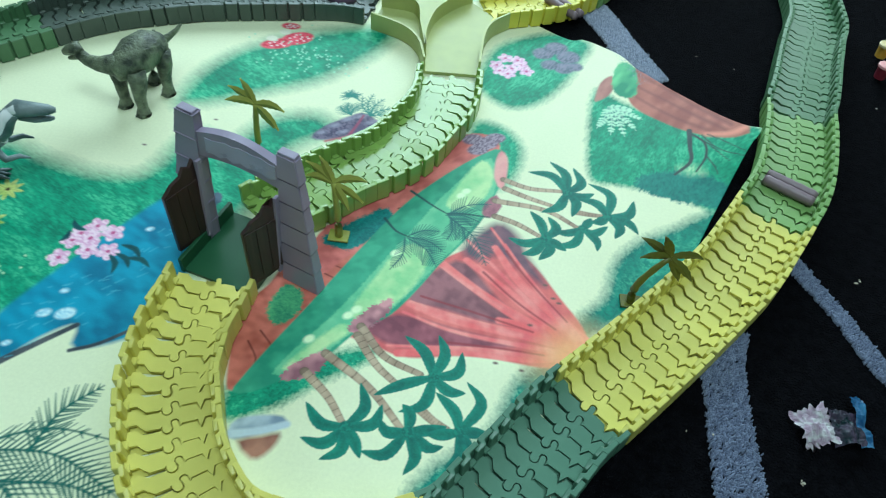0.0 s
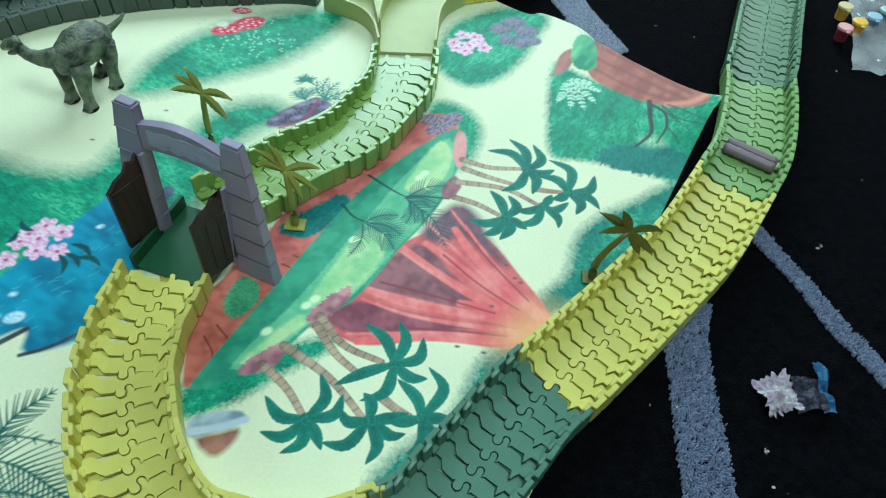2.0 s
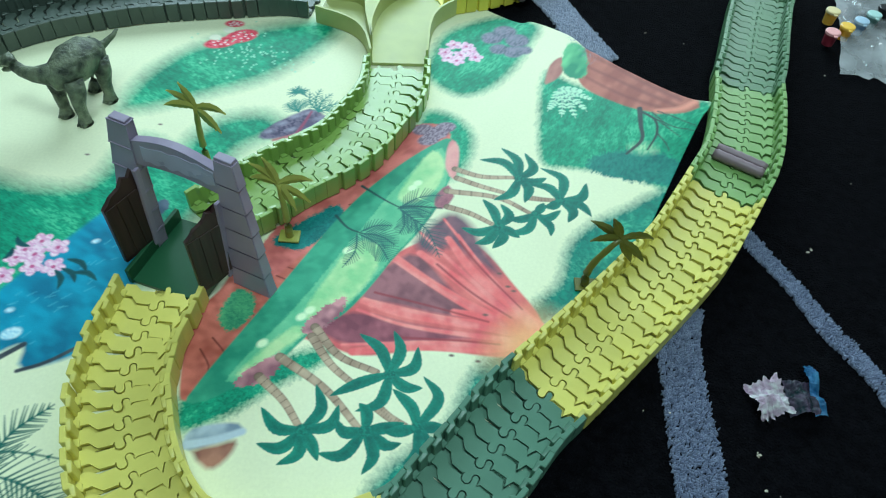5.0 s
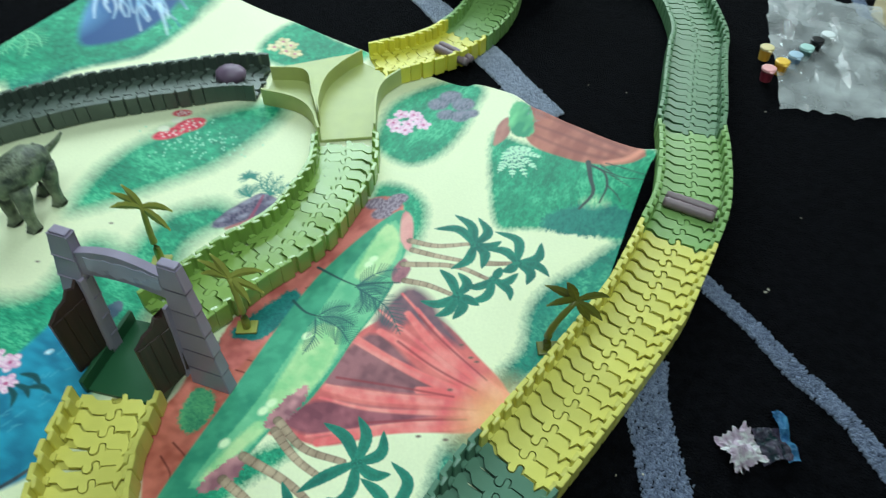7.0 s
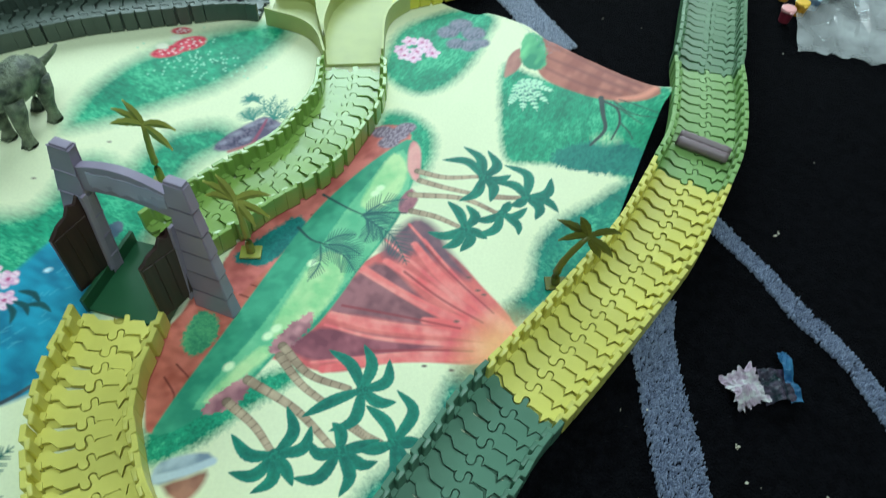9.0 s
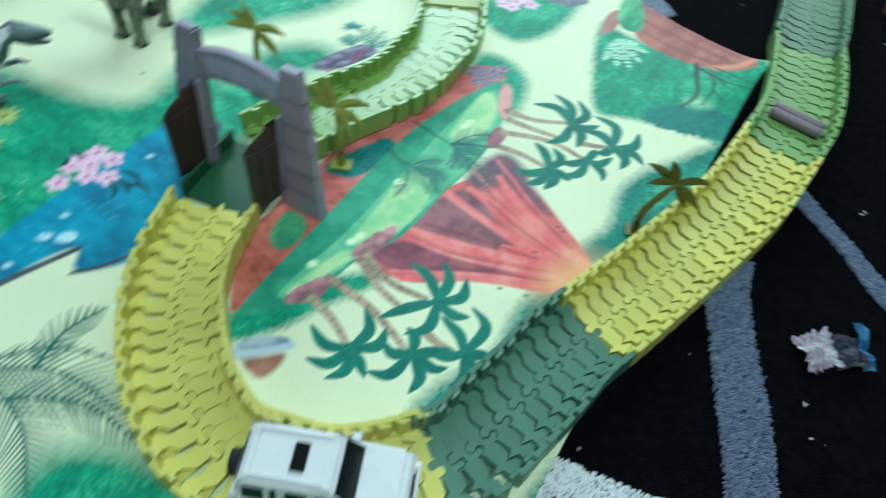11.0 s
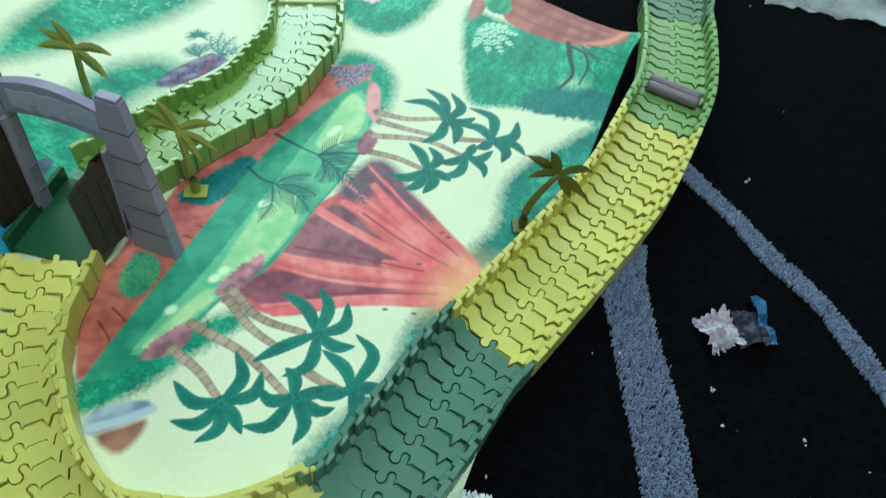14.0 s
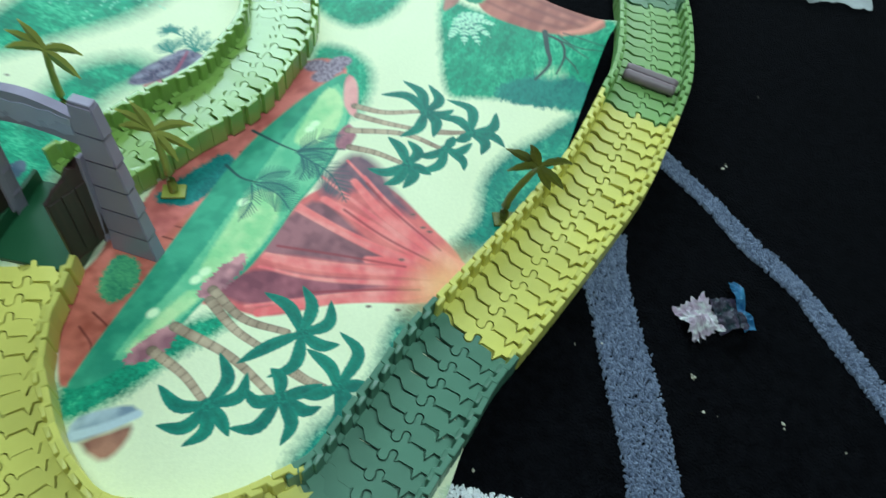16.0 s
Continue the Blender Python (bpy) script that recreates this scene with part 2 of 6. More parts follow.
# ---- carpet stripes, tuft by tuft ----
def tuft_mesh(name, centres, size, mat, seed, height):
    """Small leaning yarn tufts on the given places, as one mesh."""
    rng = np.random.default_rng(seed)
    n = len(centres)
    k = 4
    ang = rng.uniform(0, math.tau, (n, 1)) + np.arange(k) * math.tau / k
    r = size * rng.uniform(0.6, 1.15, (n, 1))
    lean = rng.normal(0, size * 0.55, (n, 2))
    h = height * rng.uniform(0.6, 1.2, n)
    V = np.zeros((n, 2 * k + 1, 3))
    V[:, :k, 0], V[:, :k, 1] = centres[:, :1] + r * np.cos(ang), centres[:, 1:] + r * np.sin(ang)
    V[:, :k, 2] = -0.005
    V[:, k:2 * k, 0] = centres[:, :1] + lean[:, :1] * 0.7 + 0.8 * r * np.cos(ang + 0.5)
    V[:, k:2 * k, 1] = centres[:, 1:] + lean[:, 1:] * 0.7 + 0.8 * r * np.sin(ang + 0.5)
    V[:, k:2 * k, 2] = (-0.004 + h * 0.7)[:, None]
    V[:, 2 * k, :2] = centres + lean
    V[:, 2 * k, 2] = -0.004 + h
    tri = []
    for i in range(k):
        j = (i + 1) % k
        tri += [(i, j, k + j), (i, k + j, k + i), (k + i, k + j, 2 * k)]
    T = (np.array(tri)[None] + (np.arange(n) * (2 * k + 1))[:, None, None]).reshape(-1, 3)
    mesh = bpy.data.meshes.new(name)
    mesh.from_pydata(V.reshape(-1, 3).tolist(), [], T.tolist())
    mesh.materials.append(mat)
    mesh.shade_smooth()
    return new(name, mesh)


def stripe(pts, w0, w1, mat, label, seed, gap=0.00088):
    line = smooth_line(pts, 0.002)
    rng = np.random.default_rng(seed)
    d = np.gradient(line, axis=0)
    d /= np.linalg.norm(d, axis=1)[:, None]
    nrm = np.stack([-d[:, 1], d[:, 0]], 1)
    length = np.linalg.norm(np.diff(line, axis=0), axis=1).sum()
    n = int(length * (w0 + w1) / 2 / gap ** 2)
    i = rng.integers(0, len(line), n)
    w = w0 + (w1 - w0) * i / len(line) + 0.0012 * np.sin(i * 0.13)
    c = line[i] + nrm[i] * (rng.uniform(-0.5, 0.5, n) * w)[:, None] + rng.normal(0, 0.0006, (n, 2))
    return tagged(tuft_mesh("carpet_stripe", c, 0.00085, mat, seed, 0.0042), label, "carpet stripe", kind="stuff")


GREYLABEL = "grey yarn stripe woven into the black carpet"
WHITELABEL = "white yarn stripe woven into the black carpet"
stripe([(0.2730, 0.5136), (0.2645, 0.4830), (0.2625, 0.4416), (0.2617, 0.4004), (0.2606, 0.3636)]+[[(0.2566, 0.3215)][0], [(0.2536, 0.2890)][0]], 0.031, 0.033, TUFTGREY, GREYLABEL, 1)
stripe([(0.3277, 0.6103), (0.3446, 0.5746), (0.3657, 0.5334), (0.3787, 0.5015), (0.3926, 0.4767), (0.4055, 0.4471)]+[(0.4251, 0.3704)]+[(0.4279, 0.3235)], 0.014, 0.016, TUFTGREY, GREYLABEL, 2)
stripe([(0.0504, 1.2213), (0.0876, 1.1437), (0.1349, 1.0493), (0.1961, 0.9269), (0.2262, 0.8545), (0.2449, 0.8161)], 0.030, 0.036, TUFTLIT, GREYLABEL, 3)
stripe([(-0.5394, 1.2861), (-0.4371, 1.2471), (-0.3185, 1.1927)], 0.014, 0.022, TUFTGREY, GREYLABEL, 4)
stripe([(0.2791, 1.0870), (0.3306, 1.0826), (0.3967, 1.0791), (0.4331, 1.0769)], 0.013, 0.013, TUFTWHITE, WHITELABEL, 5)
stripe([(0.4568, 1.0959), (0.5020, 1.1089), (0.5527, 1.1248)], 0.014, 0.014, TUFTWHITE, WHITELABEL, 6)
stripe([(-0.3614, 1.2975), (-0.3108, 1.2313), (-0.2635, 1.1706)], 0.045, 0.05, TUFTWHITE, WHITELABEL, 7)
stripe([(0.6941, 1.1266), (0.6795, 1.0619), (0.6682, 1.0029)], 0.014, 0.014, TUFTGREY, GREYLABEL, 8)
stripe([(0.1159, 0.3265), (0.1444, 0.3141), (0.1784, 0.3048), (0.2115, 0.2949), (0.2432, 0.2817)], 0.046, 0.05, TUFTWHITE, WHITELABEL, 9)


# ---- the printed play mat ----
def bump_height(x, y):
    """The mat lies flat but for its lifted corner."""
    d2 = (x - 0.334) ** 2 + (y - 0.735) ** 2
    return 0.018 * np.exp(-d2 / 0.06 ** 2)


BL, BR = (-0.680, 0.408), (0.037, 0.116)
TOP = [(0.3340, 0.7351), (0.3180, 0.7384), (0.3029, 0.7520), (0.2774, 0.7861), (0.2578, 0.8063), (0.2396, 0.8245), (0.2287, 0.8333), (0.2154, 0.8522), (0.2011, 0.8630), (0.1744, 0.8769), (0.1439, 0.8807)]+[(0.0217, 0.9703), (-0.0382, 1.0184), (-0.0697, 1.0410), (-0.1116, 1.0763), (-0.1480, 1.1125), (-0.1931, 1.1434), (-0.2671, 1.1850)]
NU, NV = 860, 1000


def spread(n, centre, width, gain):
    """n even steps from 0 to 1, drawn closer together round a centre."""
    x = np.linspace(0, 1, 4001)
    w = np.cumsum(1 + gain * np.exp(-((x - centre) / width) ** 2))
    return np.interp(np.linspace(0, 1, n), (w - w[0]) / (w[-1] - w[0]), x)


SU, SV = spread(NU, 0.78, 0.22, 2.2), spread(NV, 0.42, 0.24, 2.2)


def edge(pts, at):
    line = smooth_line(pts, 0.002)
    s = np.concatenate([[0], np.cumsum(np.linalg.norm(np.diff(line, axis=0), axis=1))])
    t = at * s[-1]
    return np.stack([np.interp(t, s, line[:, k]) for k in (0, 1)], 1)


bottom, top = edge([BL, BR], SU), edge(TOP[::-1], SU)
left, right = edge([BL, TOP[-1]], SV), edge([BR, (0.286, 0.645), TOP[0]], SV)
u, v = SU[None, :, None], SV[:, None, None]
G = (1 - v) * bottom[None] + v * top[None] + (1 - u) * left[:, None] + u * right[:, None]
G -= (1 - u) * (1 - v) * bottom[0] + u * (1 - v) * bottom[-1] + (1 - u) * v * top[0] + u * v * top[-1]


def value_noise(shape, cell, seed):
    """Smooth random field on the grid, 0 to 1."""
    rng = np.random.default_rng(seed)
    h, w = int(shape[0] / cell) + 2, int(shape[1] / cell) + 2
    a = rng.uniform(0, 1, (h, w))
    y, x = np.arange(shape[0]) / cell, np.arange(shape[1]) / cell
    iy, ix = y.astype(int), x.astype(int)
    fy, fx = (y - iy)[:, None], (x - ix)[None]
    fy, fx = fy * fy * (3 - 2 * fy), fx * fx * (3 - 2 * fx)
    A = lambda p, q: a[np.ix_(iy + p, ix + q)]
    return A(0, 0) * (1 - fy) * (1 - fx) + A(1, 0) * fy * (1 - fx) + A(0, 1) * (1 - fy) * fx + A(1, 1) * fy * fx


FINE = value_noise((NV, NU), 2.2, 1).ravel()
BLADE = (0.5 * value_noise((NV, NU), 3.5, 2) + 0.5 * value_noise((NV, NU), 1.6, 5)).ravel()
WIDE = value_noise((NV, NU), 60, 3).ravel()
PATCH = (0.6 * value_noise((NV, NU), 26, 4) + 0.4 * value_noise((NV, NU), 9, 6)).ravel()
XY = G.reshape(-1, 2)
INK = np.tile(np.array(srgb(0.91, 0.925, 0.785)), (len(XY), 1))
INK *= (0.95 + 0.06 * WIDE + 0.03 * PATCH)[:, None]


def window(pts, pad):
    lo, hi = np.min(pts, 0) - pad, np.max(pts, 0) + pad
    return np.flatnonzero((XY[:, 0] > lo[0]) & (XY[:, 0] < hi[0]) & (XY[:, 1] > lo[1]) & (XY[:, 1] < hi[1]))


def lay(i, cover, colour):
    INK[i] = INK[i] * (1 - cover[:, None]) + colour * cover[:, None]


def tones(i, a, b, field, lo=0.25, hi=0.75):
    f = np.clip((field[i] - lo) / (hi - lo), 0, 1)[:, None]
    return np.array(srgb(*a)) * (1 - f) + np.array(srgb(*b)) * f


def field_distance(q, line, closed):
    best, t_at = np.full(len(q), 9.0), np.zeros(len(q))
    inside = np.zeros(len(q), bool)
    n = len(line)
    for k in range(n if closed else n - 1):
        a, b = line[k], line[(k + 1) % n]
        d = b - a
        t = np.clip(((q - a) @ d) / (d @ d + 1e-12), 0, 1)
        e = np.hypot(*(q - a - t[:, None] * d).T)
        near = e < best
        best = np.where(near, e, best)
        t_at = np.where(near, (k + t) / (n - 1), t_at)
        if closed:
            cross = (a[1] > q[:, 1]) != (b[1] > q[:, 1])
            x = a[0] + (q[:, 1] - a[1]) * d[0] / (d[1] + 1e-12)
            inside ^= cross & (q[:, 0] < x)
    return np.where(inside, -best, best), t_at


def area(pts, a, b, soft=0.001, field=None, rough=0.0, strength=1.0):
    """Ink on a smooth closed shape in two mixed tones, with a soft or ragged edge."""
    line = smooth_line(pts, 0.006, True)
    i = window(line, soft + rough + 0.002)
    d, _ = field_distance(XY[i], line, True)
    d = d + rough * (BLADE[i] - 0.5) * 2
    lay(i, strength * np.clip(0.5 - d / (2 * soft), 0, 1), tones(i, a, b, (0.55 * BLADE + 0.45 * PATCH) if field is None else field))


def stroke(pts, w0, w1, a, b=None, soft=0.0006, bands=0, strength=1.0):
    """Ink along a line whose width goes from w0 to w1."""
    line = smooth_line(pts, 0.004)
    i = window(line, max(w0, w1) + soft)
    if not len(i):
        return
    d, t = field_distance(XY[i], line, False)
    half = 0.5 * (w0 + (w1 - w0) * t)
    c = tones(i, a, b or a, PATCH)
    if bands:
        c = c * (1 - 0.34 * ((t * bands) % 1 < 0.16) - 0.28 * np.clip(d / (half + 1e-6), 0, 1) ** 3)[:, None]
    lay(i, strength * np.clip(0.5 - (d - half) / (2 * soft), 0, 1), c)


def leaf(c, tip, width, a, b, bend=0.18):
    """A curved pointed leaf from c to its tip."""
    c, tip = np.array(c), np.array(tip)
    d = tip - c
    mid = (c + tip) / 2 + bend * np.array([-d[1], d[0]])
    line = smooth_line([c, mid, tip], 0.004)
    i = window(line, width)
    q, t = field_distance(XY[i], line, False)
    half = width * 0.46 * np.sin(math.pi * np.clip(t, 0, 1) ** 1.05) ** 0.7 + 0.0007 * (1 - t)
    lay(i, np.clip(0.5 - (q - half) / 0.0012, 0, 1), tones(i, a, b, PATCH) * (1 - 0.22 * (q < half * 0.22))[:, None])


def palm_leaf(c, via, tip, width, a, b):
    """A curved leaf through via, with a saw-toothed edge and a pale rib."""
    line = smooth_line([c, via, tip], 0.003)
    i = window(line, width)
    q, t = field_distance(XY[i], line, False)
    tooth = 1 + 0.07 * (np.abs((t * 11) % 1 - 0.5) * 2 - 0.5)
    half = width * 0.47 * np.sin(math.pi * np.clip(0.06 + 0.94 * t, 0, 1) ** 0.95) ** 0.75 * tooth
    ink = tones(i, a, b, 0.6 * PATCH + 0.4 * BLADE) * (0.88 + 0.30 * np.clip(q / (half + 1e-6), 0, 1))[:, None]
    lay(i, np.clip(0.5 - (q - half) / 0.0006, 0, 1), ink)


def oval(c, rx, ry, a, b=None, ang=0.0, soft=0.0006, strength=1.0):
    i = window(np.array([c]), max(rx, ry) + soft)
    q = XY[i] - np.array(c)
    x, y = q[:, 0] * math.cos(ang) + q[:, 1] * math.sin(ang), -q[:, 0] * math.sin(ang) + q[:, 1] * math.cos(ang)
    d = (np.hypot(x / rx, y / ry) - 1) * min(rx, ry)
    lay(i, strength * np.clip(0.5 - d / (2 * soft), 0, 1), tones(i, a, b or a, FINE))


GRASS = ((0.00, 0.47, 0.37), (0.07, 0.68, 0.52))
DEEP = ((0.00, 0.42, 0.38), (0.02, 0.57, 0.49))
PALE = ((0.26, 0.78, 0.58), (0.50, 0.88, 0.68))


def grass(pts, soft=0.012, tone=GRASS, flecks=True):
    area(pts, *tone, soft=soft, rough=0.0025)
    if flecks:
        line = smooth_line(pts, 0.006, True)
        i = window(line, 0.0)
        d, _ = field_distance(XY[i], line, True)
        f = np.clip((PATCH[i] - 0.52) * 5, 0, 1) * np.clip(-d / 0.012, 0, 1) * np.clip((BLADE[i] - 0.35) * 3, 0, 1)
        lay(i, 0.30 * f, tones(i, *PALE, BLADE))


def frond(base, tip, n, length, a, w=0.0011, bend=0.12, both=True, dotted=False):
    """A feathered frond: a thin stem with narrow leaflets on its sides."""
    base, tip = np.array(base), np.array(tip)
    d = tip - base
    mid = (base + tip) / 2 + bend * np.array([-d[1], d[0]])
    line = smooth_line([base, mid, tip], 0.002)
    stroke([base, mid, tip], w * 1.3, w * 0.6, a)
    for k in range(1, n):
        f = k / n
        j = min(len(line) - 2, int(f * (len(line) - 1)))
        p, e = line[j], line[j + 1] - line[j]
        e = e / np.linalg.norm(e)
        s = length * math.sin(math.pi * min(1, 0.25 + 0.75 * f)) * 1.05 + length * 0.12
        for side in ((1, -1) if both else (1,)):
            o = np.array([-e[1], e[0]]) * side
            q = p + (e * 0.75 + o * 0.8) * s
            if dotted:
                for g in (0.35, 0.65, 0.95):
                    oval(p + (q - p) * g, w * 1.5, w * 1.1, a)
            else:
                stroke([p, p + (e * 0.45 + o * 0.5) * s * 0.8, q], w, w * 0.3, a, soft=0.0005)


# grass
grass([(-0.326, 0.875), (-0.366, 0.984), (-0.318, 1.057), (-0.264, 1.085), (-0.167, 1.055), (-0.176, 1.001), (-0.207, 0.949), (-0.271, 0.924)], 0.006, DEEP)
grass([(-0.4016, 0.9671), (-0.3517, 1.0688), (-0.3084, 1.1569), (-0.2362, 1.1581), (-0.1472, 1.1076), (-0.1581, 1.0429), (-0.2105, 0.9563), (-0.3310, 0.9078), (-0.4099, 0.8471)])
grass([(-0.0738, 0.9606), (-0.0382, 1.0184), (0.0216, 0.9716), (0.0568, 0.9443), (0.0244, 0.9180), (-0.0419, 0.9201)], 0.006)
grass([(-0.2093, 0.6931), (-0.2017, 0.7418), (-0.1717, 0.7883), (-0.1186, 0.8273), (-0.0531, 0.8530), (-0.0277, 0.8415), (-0.0447, 0.7994), (-0.0857, 0.7504), (-0.1278, 0.7241), (-0.1728, 0.6986), (-0.1980, 0.6896)])
grass([(-0.4294, 0.4615), (-0.3896, 0.4876), (-0.3756, 0.5200), (-0.3667, 0.5563), (-0.3586, 0.5882), (-0.3251, 0.6144), (-0.2823, 0.6002), (-0.2382, 0.5913), (-0.2016, 0.5996), (-0.1804, 0.6550), (-0.1434, 0.6346), (-0.1213, 0.5605), (-0.1295, 0.5000), (-0.2499, 0.4335), (-0.3207, 0.4062), (-0.3885, 0.3907)])
grass([(-0.1538, 0.5892), (-0.1465, 0.6265), (-0.1313, 0.6679), (-0.1094, 0.6910), (-0.0752, 0.6985), (-0.0562, 0.6793), (-0.0890, 0.6463), (-0.0981, 0.6041), (-0.1187, 0.5467)])
grass([(0.0663, 0.7951), (0.0841, 0.8468), (0.1378, 0.8821), (0.1803, 0.8711), (0.1666, 0.8261), (0.1484, 0.7838), (0.1206, 0.7503), (0.0935, 0.7439), (0.0679, 0.7675)], 0.006)
grass([(0.1836, 0.7896), (0.2096, 0.7740), (0.2803, 0.7368), (0.3330, 0.7302), (0.2904, 0.6377), (0.2448, 0.6485), (0.1957, 0.6526), (0.1736, 0.6576), (0.1741, 0.7272)], 0.004)
grass([(0.0658, 0.7117), (0.0919, 0.7145), (0.1123, 0.6888), (0.1090, 0.6513), (0.0926, 0.6288), (0.0669, 0.6544)], 0.006)
grass([(0.1895, 0.5616), (0.2097, 0.5875), (0.2400, 0.6078), (0.2882, 0.6428), (0.3185, 0.6480), (0.2746, 0.5870), (0.1678, 0.4851), (0.1594, 0.5019), (0.1806, 0.5272)], 0.006, DEEP)
grass([(-0.0723, 0.4179), (-0.0409, 0.4350), (0.0092, 0.4552), (0.0165, 0.4458), (-0.0155, 0.4219), (-0.0403, 0.4006), (-0.0694, 0.3881)], 0.004)
grass([(0.1192, 0.4488), (0.1552, 0.4745), (0.1629, 0.4656), (0.1271, 0.4193), (0.0855, 0.3668), (0.0524, 0.3525), (0.0672, 0.3765), (0.0979, 0.4012)], 0.006, DEEP)
area([(-0.0509, 0.5355), (-0.0289, 0.5694), (0.0029, 0.5827), (0.0152, 0.5655), (0.0090, 0.5462), (-0.0125, 0.5387), (-0.0402, 0.5253)], (0.02, 0.42, 0.42), (0.08, 0.52, 0.50), 0.001, rough=0.002)
grass([(-0.3366, 0.3406), (-0.3323, 0.3972), (-0.3081, 0.4441), (-0.2611, 0.4471), (-0.2453, 0.4079), (-0.2597, 0.3732), (-0.2185, 0.3482), (-0.1998, 0.3194), (-0.2069, 0.2784), (-0.2717, 0.2674), (-0.3079, 0.2880)], 0.005, DEEP)
grass([(-0.1576, 0.2778), (-0.1419, 0.3044), (-0.1089, 0.3100), (-0.0630, 0.2974), (-0.0022, 0.2676), (0.0599, 0.2662), (-0.0202, 0.2216), (-0.1551, 0.1854), (-0.1605, 0.2181)])
grass([(0.0749, 0.2919), (0.1116, 0.2988), (0.1352, 0.3283), (0.1446, 0.3378), (0.1274, 0.2906), (0.0905, 0.2627), (0.0532, 0.2704)], 0.004)

# lake with its shore log, lights and blossom
area([(-0.2398, 0.3931), (-0.2487, 0.4229), (-0.2439, 0.4478), (-0.2281, 0.4800), (-0.1969, 0.5362), (-0.1727, 0.5734), (-0.1486, 0.5726), (-0.1328, 0.5238), (-0.1389, 0.4522), (-0.1823, 0.4245), (-0.1894, 0.4433), (-0.2096, 0.4295)], (0.00, 0.44, 0.57), (0.02, 0.60, 0.73), 0.002, PATCH)
for c, r in (([(-0.2158, 0.4497)][0], 0.005), ([(-0.2014, 0.4513)][0], 0.007), ([(-0.2104, 0.4700)][0], 0.003), ([(-0.2287, 0.4225)][0], 0.003), ([(-0.1738, 0.5369)][0], 0.003)):
    oval(c, r, r * 0.7, (0.62, 0.82, 0.90), (0.80, 0.92, 0.95), 0.4, 0.001)
stroke([(-0.2415, 0.3926), (-0.2167, 0.4177), (-0.1894, 0.4433)], 0.006, 0.004, (0.20, 0.24, 0.28), (0.34, 0.36, 0.38))
stroke([(-0.1857, 0.4229), (-0.1685, 0.4313), (-0.1464, 0.4499)], 0.003, 0.003, (0.20, 0.24, 0.28), (0.34, 0.36, 0.38))


def blossom(c, r, a=(0.90, 0.66, 0.80), b=(0.97, 0.84, 0.90)):
    for k in range(5):
        t = k * math.tau / 5 + c[0] * 90
        oval((c[0] + r * 0.55 * math.cos(t), c[1] + r * 0.55 * math.sin(t)), r * 0.5, r * 0.4, a, b, t)
    oval(c, r * 0.2, r * 0.2, (0.80, 0.35, 0.55))


for c in [(-0.2283, 0.4987), (-0.2261, 0.5168), (-0.2110, 0.5093), (-0.2136, 0.5336), (-0.1995, 0.5287), (-0.1958, 0.5102), (-0.2225, 0.5246), (-0.2139, 0.5207)]:
    blossom(c, 0.0085)
for c in [(0.0826, 0.8114), (0.0908, 0.8252), (0.0982, 0.8083), (0.1073, 0.8172), (0.1132, 0.8062), (0.0945, 0.7983), (0.0859, 0.8021), (0.1036, 0.8237)]:
    blossom(c, 0.008)
for c in [(-0.0568, 0.9623), (-0.0478, 0.9740), (-0.0378, 0.9650), (-0.0312, 0.9466), (-0.0420, 0.9529)]:
    blossom(c, 0.009, (0.78, 0.72, 0.55), (0.90, 0.86, 0.70))
for c in [(-0.3488, 0.5202), (-0.3355, 0.5051), (-0.3367, 0.4782), (-0.3599, 0.4740), (-0.3127, 0.5023), (-0.2958, 0.5248), (-0.3092, 0.5418), (-0.3181, 0.4907), (-0.3174, 0.5248), (-0.2986, 0.5599)]:
    for k in range(9):
        t = k * math.tau / 9
        leaf(c, (c[0] + 0.013 * math.cos(t), c[1] + 0.013 * math.sin(t)), 0.0035, (0.62, 0.74, 0.36), (0.80, 0.84, 0.50), 0.0)
    oval(c, 0.0018, 0.0018, (0.25, 0.22, 0.10))

# streaks on the water, leaves by the blossom, a slate rock on the bank
rng = random.Random(12)
for k in range(46):
    f = rng.random()
    c = (-0.232 + 0.085 * f + rng.gauss(0, 0.012), 0.418 + 0.125 * f + rng.gauss(0, 0.010))
    stroke([c, (c[0] + rng.uniform(0.002, 0.006), c[1] + rng.uniform(0.001, 0.006))], 0.0008, 0.0004, (0.35, 0.72, 0.80), strength=0.6)
for c, tip in zip([(-0.188, 0.518), (-0.189, 0.509), (-0.193, 0.507), (-0.221, 0.528), (-0.232, 0.525), (-0.18, 0.506)], [(-0.17, 0.507), (-0.175, 0.497), (-0.185, 0.49), (-0.234, 0.537), (-0.235, 0.514), (-0.16, 0.5)]):
    leaf(c, tip, 0.0042, (0.03, 0.26, 0.30), (0.06, 0.36, 0.38))
area([(-0.146, 0.573), (-0.139, 0.584), (-0.132, 0.584), (-0.13, 0.575), (-0.136, 0.565), (-0.14, 0.561)], (0.20, 0.30, 0.38), (0.36, 0.42, 0.50), 0.0008, PATCH, 0.001)

